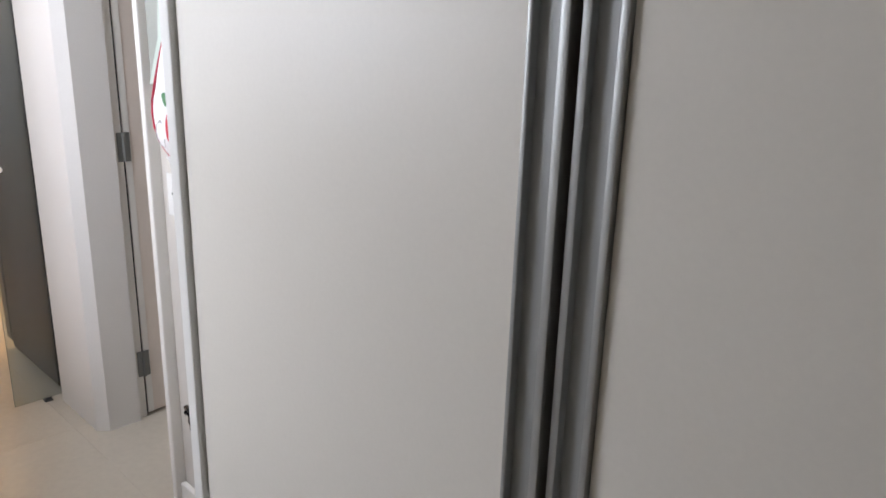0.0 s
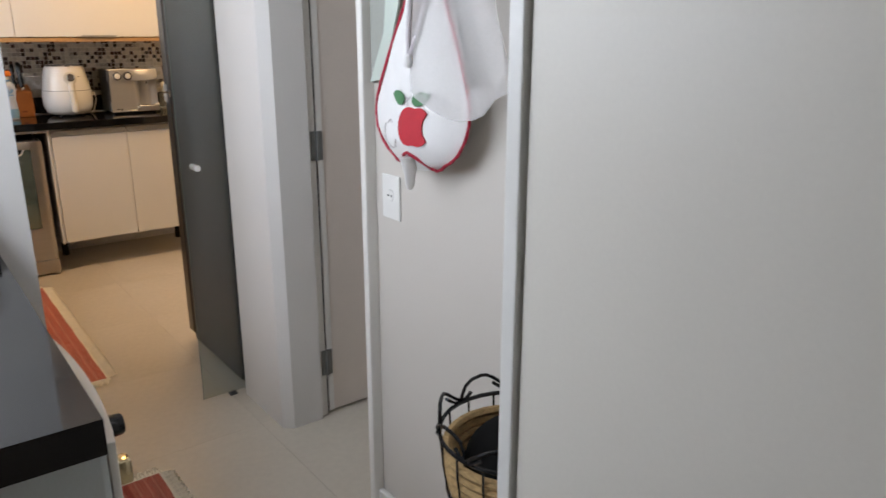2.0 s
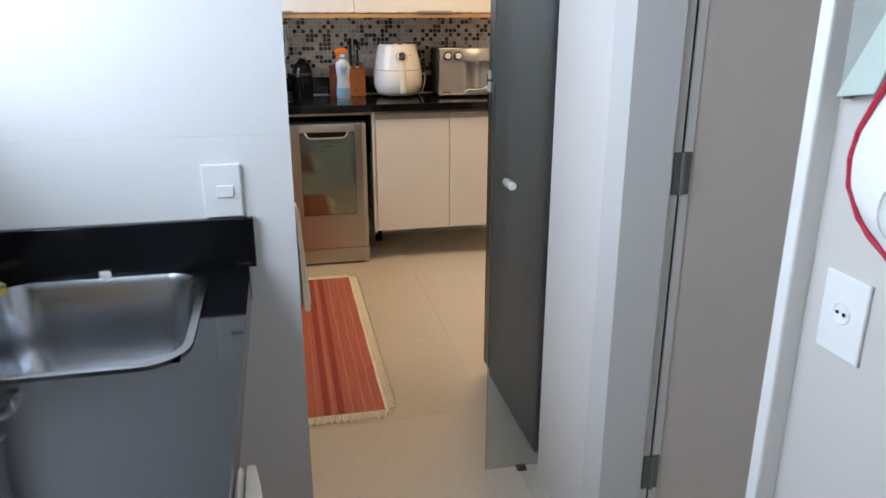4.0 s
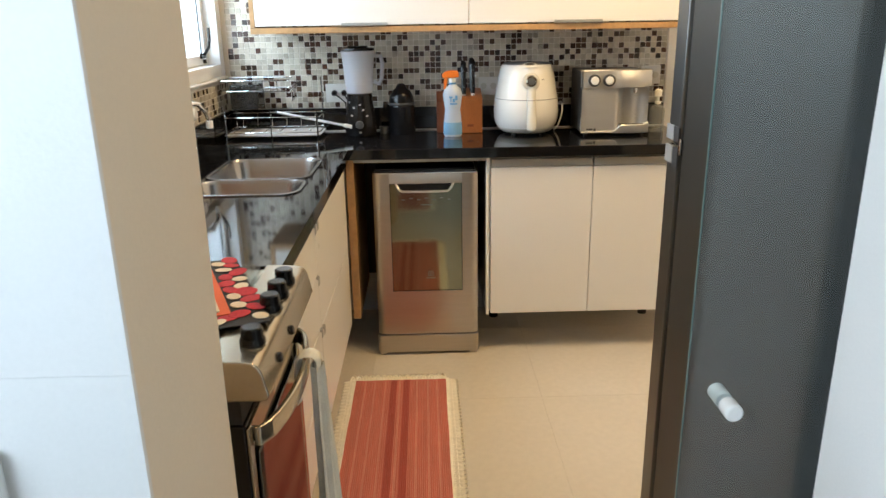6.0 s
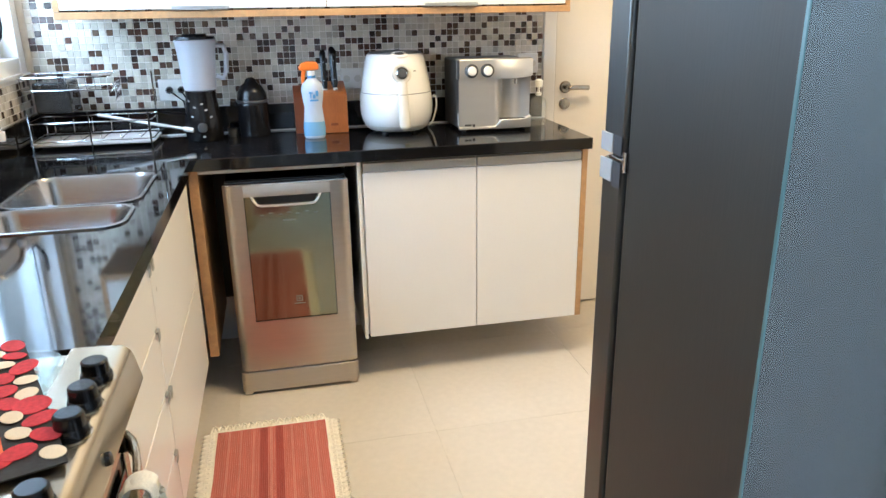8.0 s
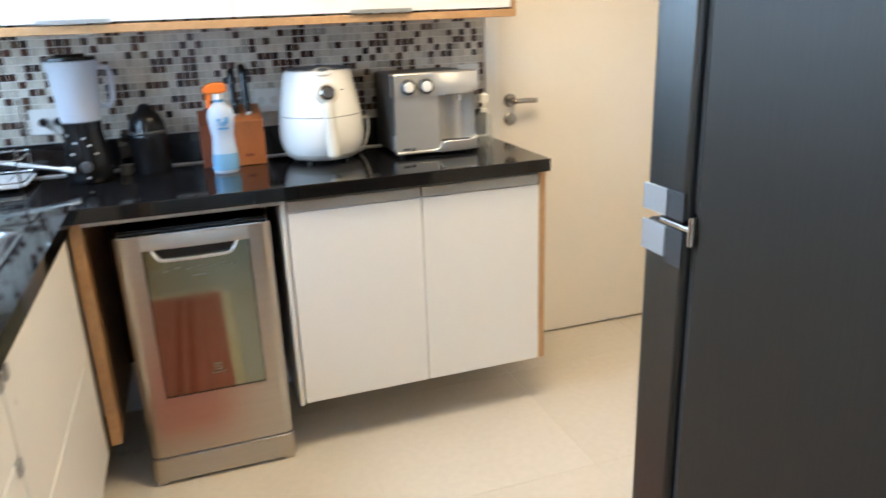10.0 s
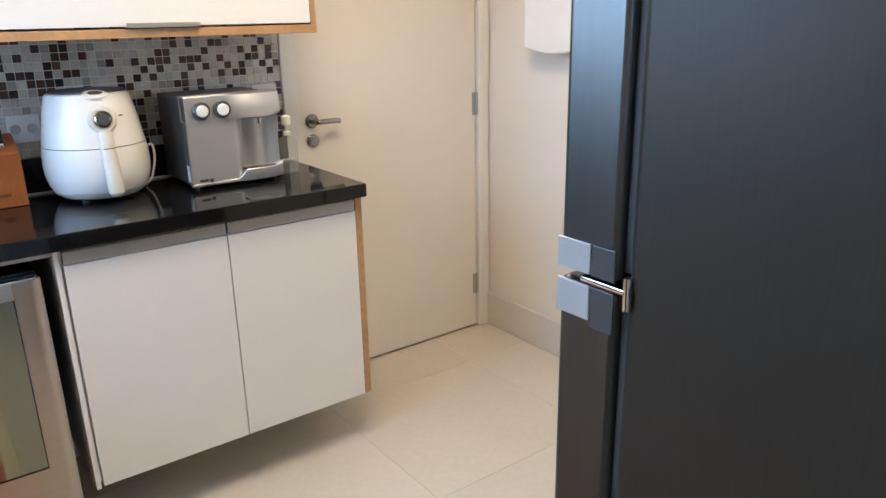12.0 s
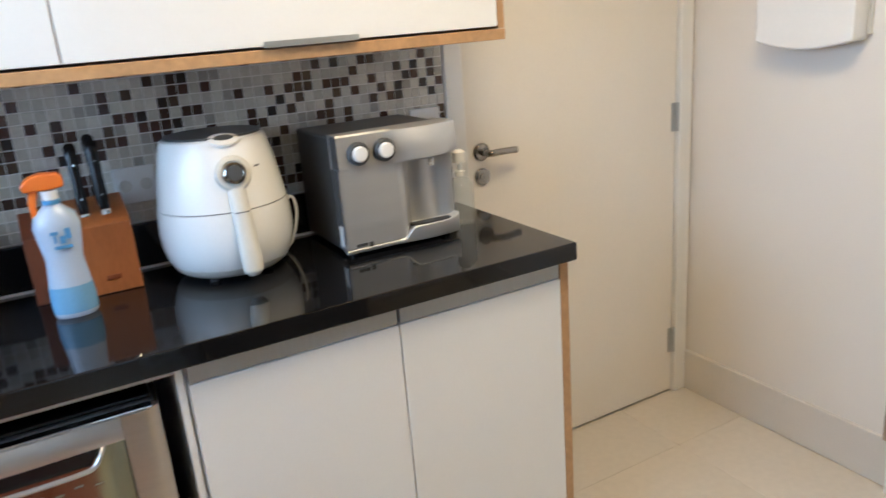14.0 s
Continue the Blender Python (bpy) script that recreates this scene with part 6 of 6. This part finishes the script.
def outlet(y, z, plugged):
    o = thing("wall_outlet", (XB, y, z), "white outlet plate on the mosaic with plugs" if plugged else "white outlet plate on the mosaic", "outlet")
    part("plate", box(XB + 0.008, XB + 0.016, y - (0.062 if plugged else 0.045), y + (0.062 if plugged else 0.045), z - 0.041, z + 0.041, 0.003), white_plastic, o)
    for dy in (-0.022, 0.022):
        part("socket_face", moved(lathe([(0.014, 0), (0.013, 0.002)], n=16), pose(XB + 0.016, y + dy, z, 0, 90, 0)), grey_plastic, o)
        if plugged:
            part("plug", moved(lathe([(0.013, 0), (0.013, 0.018), (0.007, 0.030)], n=14), pose(XB + 0.018, y + dy, z, 0, 90, 0)), black, o, "black plug")
    if plugged:
        part("cord", join(tube([(XB + 0.046, y - 0.022, z), (XB + 0.07, y, z - 0.012), (XB + 0.06, y + 0.03, z - 0.04), (XB + 0.04, y + 0.03, z - 0.10), (XB + 0.04, y + 0.05, z - 0.172)], 0.003, 6),
                          tube([(XB + 0.046, y + 0.022, z), (XB + 0.07, y + 0.035, z - 0.015), (XB + 0.05, y + 0.05, z - 0.06), (XB + 0.05, y + 0.06, z - 0.17)], 0.003, 6)), black, o, "black cords")


outlet(0.248, 1.075, True)
outlet(0.930, 1.094, False)
outlet(1.676, 1.132, False)

# right-hand wall
wb = thing("wall_box", (-4.90, YN, 1.25), "white wall-hung cover with a curved lower edge", "wall panel")
out = [(-5.066 + 0.296 * k / 10, 1.262 - 0.022 * math.sin(math.pi * k / 10)) for k in range(11)] + [(-4.77, 1.80), (-5.066, 1.80)]
part("cover", slab(out, YN - 0.075, YN - 0.0125, "y", 0.006), trim_paint, wb)
part("back_plate", box(-5.058, -4.764, YN - 0.012, YN - 0.001, 1.275, 1.795, 0.002), grey_plastic, wb, "plain back plate")
pb = thing("wooden_panel", (-4.40, YN - 0.03, 0.0), "pale brown wooden board against the wall", "board")
part("board", box(-4.60, -4.15, YN - 0.045, YN - 0.018, 0.165, 0.62, 0.004), shader("pale_brown_wood", (0.34, 0.24, 0.17), 0.5, vary=0.15, scale=10, stretch=(6, 6, 0.6)), pb)
part("foot_rail", box(-4.58, -4.15, YN - 0.045, YN - 0.020, 0.0, 0.1645, 0.003), trim_paint, pb)

cl_ = thing("ceiling_lamp", (-4.20, 1.45, TOP), "square white kitchen ceiling lamp, lit", "lamp")
part("frame", box(-4.52, -3.88, 1.13, 1.77, 2.525, TOP - 0.0005, 0.006), trim_paint, cl_)
part("diffuser", box(-4.50, -3.90, 1.15, 1.75, 2.515, 2.5245, 0.003), lamp_glow, cl_, "warm glowing diffuser")

# ---------------------------------------------------------------- pieces of floor and walls
TILE = 0.66


def floor_tiles():
    me = None
    xs = [-2.45 + TILE * k for k in range(-5, 7)]
    ys = [1.062 + TILE * k for k in range(-3, 3)]
    for x in xs:
        for y in ys:
            a, b, c_, d = max(x, XB), min(x + TILE, 1.55), max(y, YS), min(y + TILE, YN)
            if b - a < 0.02 or d - c_ < 0.02:
                continue
            whole = b - a > TILE - 0.001 and d - c_ > TILE - 0.001
            if whole and me:
                ob = new("tile", me)
            else:
                bm = box(-(b - a) / 2 + 0.0004, (b - a) / 2 - 0.0004, -(d - c_) / 2 + 0.0004, (d - c_) / 2 - 0.0004, -0.010, 0.0)
                bmesh.ops.bevel(bm, geom=[e for e in bm.edges if all(v.co.z > -0.001 for v in e.verts)], offset=0.0003, segments=1, affect="EDGES")
                ob = mesh_object("tile", bm, floor_tile, False)
                if whole:
                    me = ob.data
            ob.location = ((a + b) / 2, (c_ + d) / 2, 0)
            ob.parent = floor


floor_tiles()

P = 0.0245


def mosaic():
    """Glass and stone mosaic over the worktop: grout bed, then every tessera."""
    bed = structure("mosaic_bed_back", join(box(XB + 0.0005, XB + 0.005, YS + 0.008, 1.743, 1.006, 1.375), box(XB + 0.0005, XB + 0.005, YS + 0.008, -0.060, 1.375, 2.2)), grout, "pale grout bed of the mosaic splashback")
    bm = box(-0.001, 0.0018, -P / 2 + 0.0012, P / 2 - 0.0012, -P / 2 + 0.0012, P / 2 - 0.0012)
    bmesh.ops.bevel(bm, geom=[e for e in bm.edges if all(v.co.x > 0.001 for v in e.verts)], offset=0.0007, segments=1, affect="EDGES")
    me = bpy.data.meshes.new("tile")
    bm.to_mesh(me)
    proto = bm
    me.materials.append(mosaic_tile)
    rnd = random.Random(21)
    far = []
    cols = int((1.743 - (YS + 0.008)) / P)
    for c_ in range(cols):
        y = 1.743 - P * (c_ + 0.5)
        for r in range(48):
            z = 1.008 + P * (r + 0.5)
            if z > 1.365 and y > -0.075:
                break
            at = (XB + 0.0052, y, z)
            if c_ < 20:
                ob = new("tile", me)
                ob.location = (at[0] + rnd.uniform(-0.0005, 0.0004), y, z)
                ob.rotation_euler = (0, rnd.uniform(-0.010, 0.010), rnd.uniform(-0.012, 0.012))
                ob.parent = bed
            else:
                far.append(Matrix.Translation(at) @ Euler((0, rnd.uniform(-0.010, 0.010), rnd.uniform(-0.012, 0.012))).to_matrix().to_4x4())
    tagged(joined_tiles(proto, far), "small brown, grey and cream mosaic tiles on the wall", kind="stuff")
    bed2 = structure("mosaic_bed_window", join(box(XB + 0.006, WK[0] - 0.062, YS + 0.0005, YS + 0.005, 1.006, 2.2), box(WK[0] - 0.062, -2.67, YS + 0.0005, YS + 0.005, 1.006, WK[2] - 0.062)), grout, "pale grout bed of the mosaic below the window")
    far = []
    turn = Matrix.Rotation(radians(90), 4, "Z")
    for c_ in range(112):
        x = XB + 0.012 + P * (c_ + 0.5)
        if x > -2.69:
            break
        for r in range(48):
            z = 1.008 + P * (r + 0.5)
            if x > WK[0] - 0.075 and z > WK[2] - 0.07:
                break
            far.append(Matrix.Translation((x, YS + 0.0052, z)) @ turn @ Euler((0, rnd.uniform(-0.010, 0.010), rnd.uniform(-0.012, 0.012))).to_matrix().to_4x4())
    tagged(joined_tiles(proto, far), "small brown, grey and cream mosaic tiles below the window", kind="stuff")
    proto.free()


def joined_tiles(proto, places):
    proto.verts.ensure_lookup_table()
    proto.verts.index_update()
    base = [v.co.copy() for v in proto.verts]
    faces = [[v.index for v in f.verts] for f in proto.faces]
    vs, fs_ = [], []
    for m in places:
        o = len(vs)
        vs += [m @ b for b in base]
        fs_ += [[o + i for i in f] for f in faces]
    me = bpy.data.meshes.new("mosaic_tiles")
    me.from_pydata(vs, [], fs_)
    me.materials.append(mosaic_far)
    return new("mosaic_tiles", me)


mosaic()
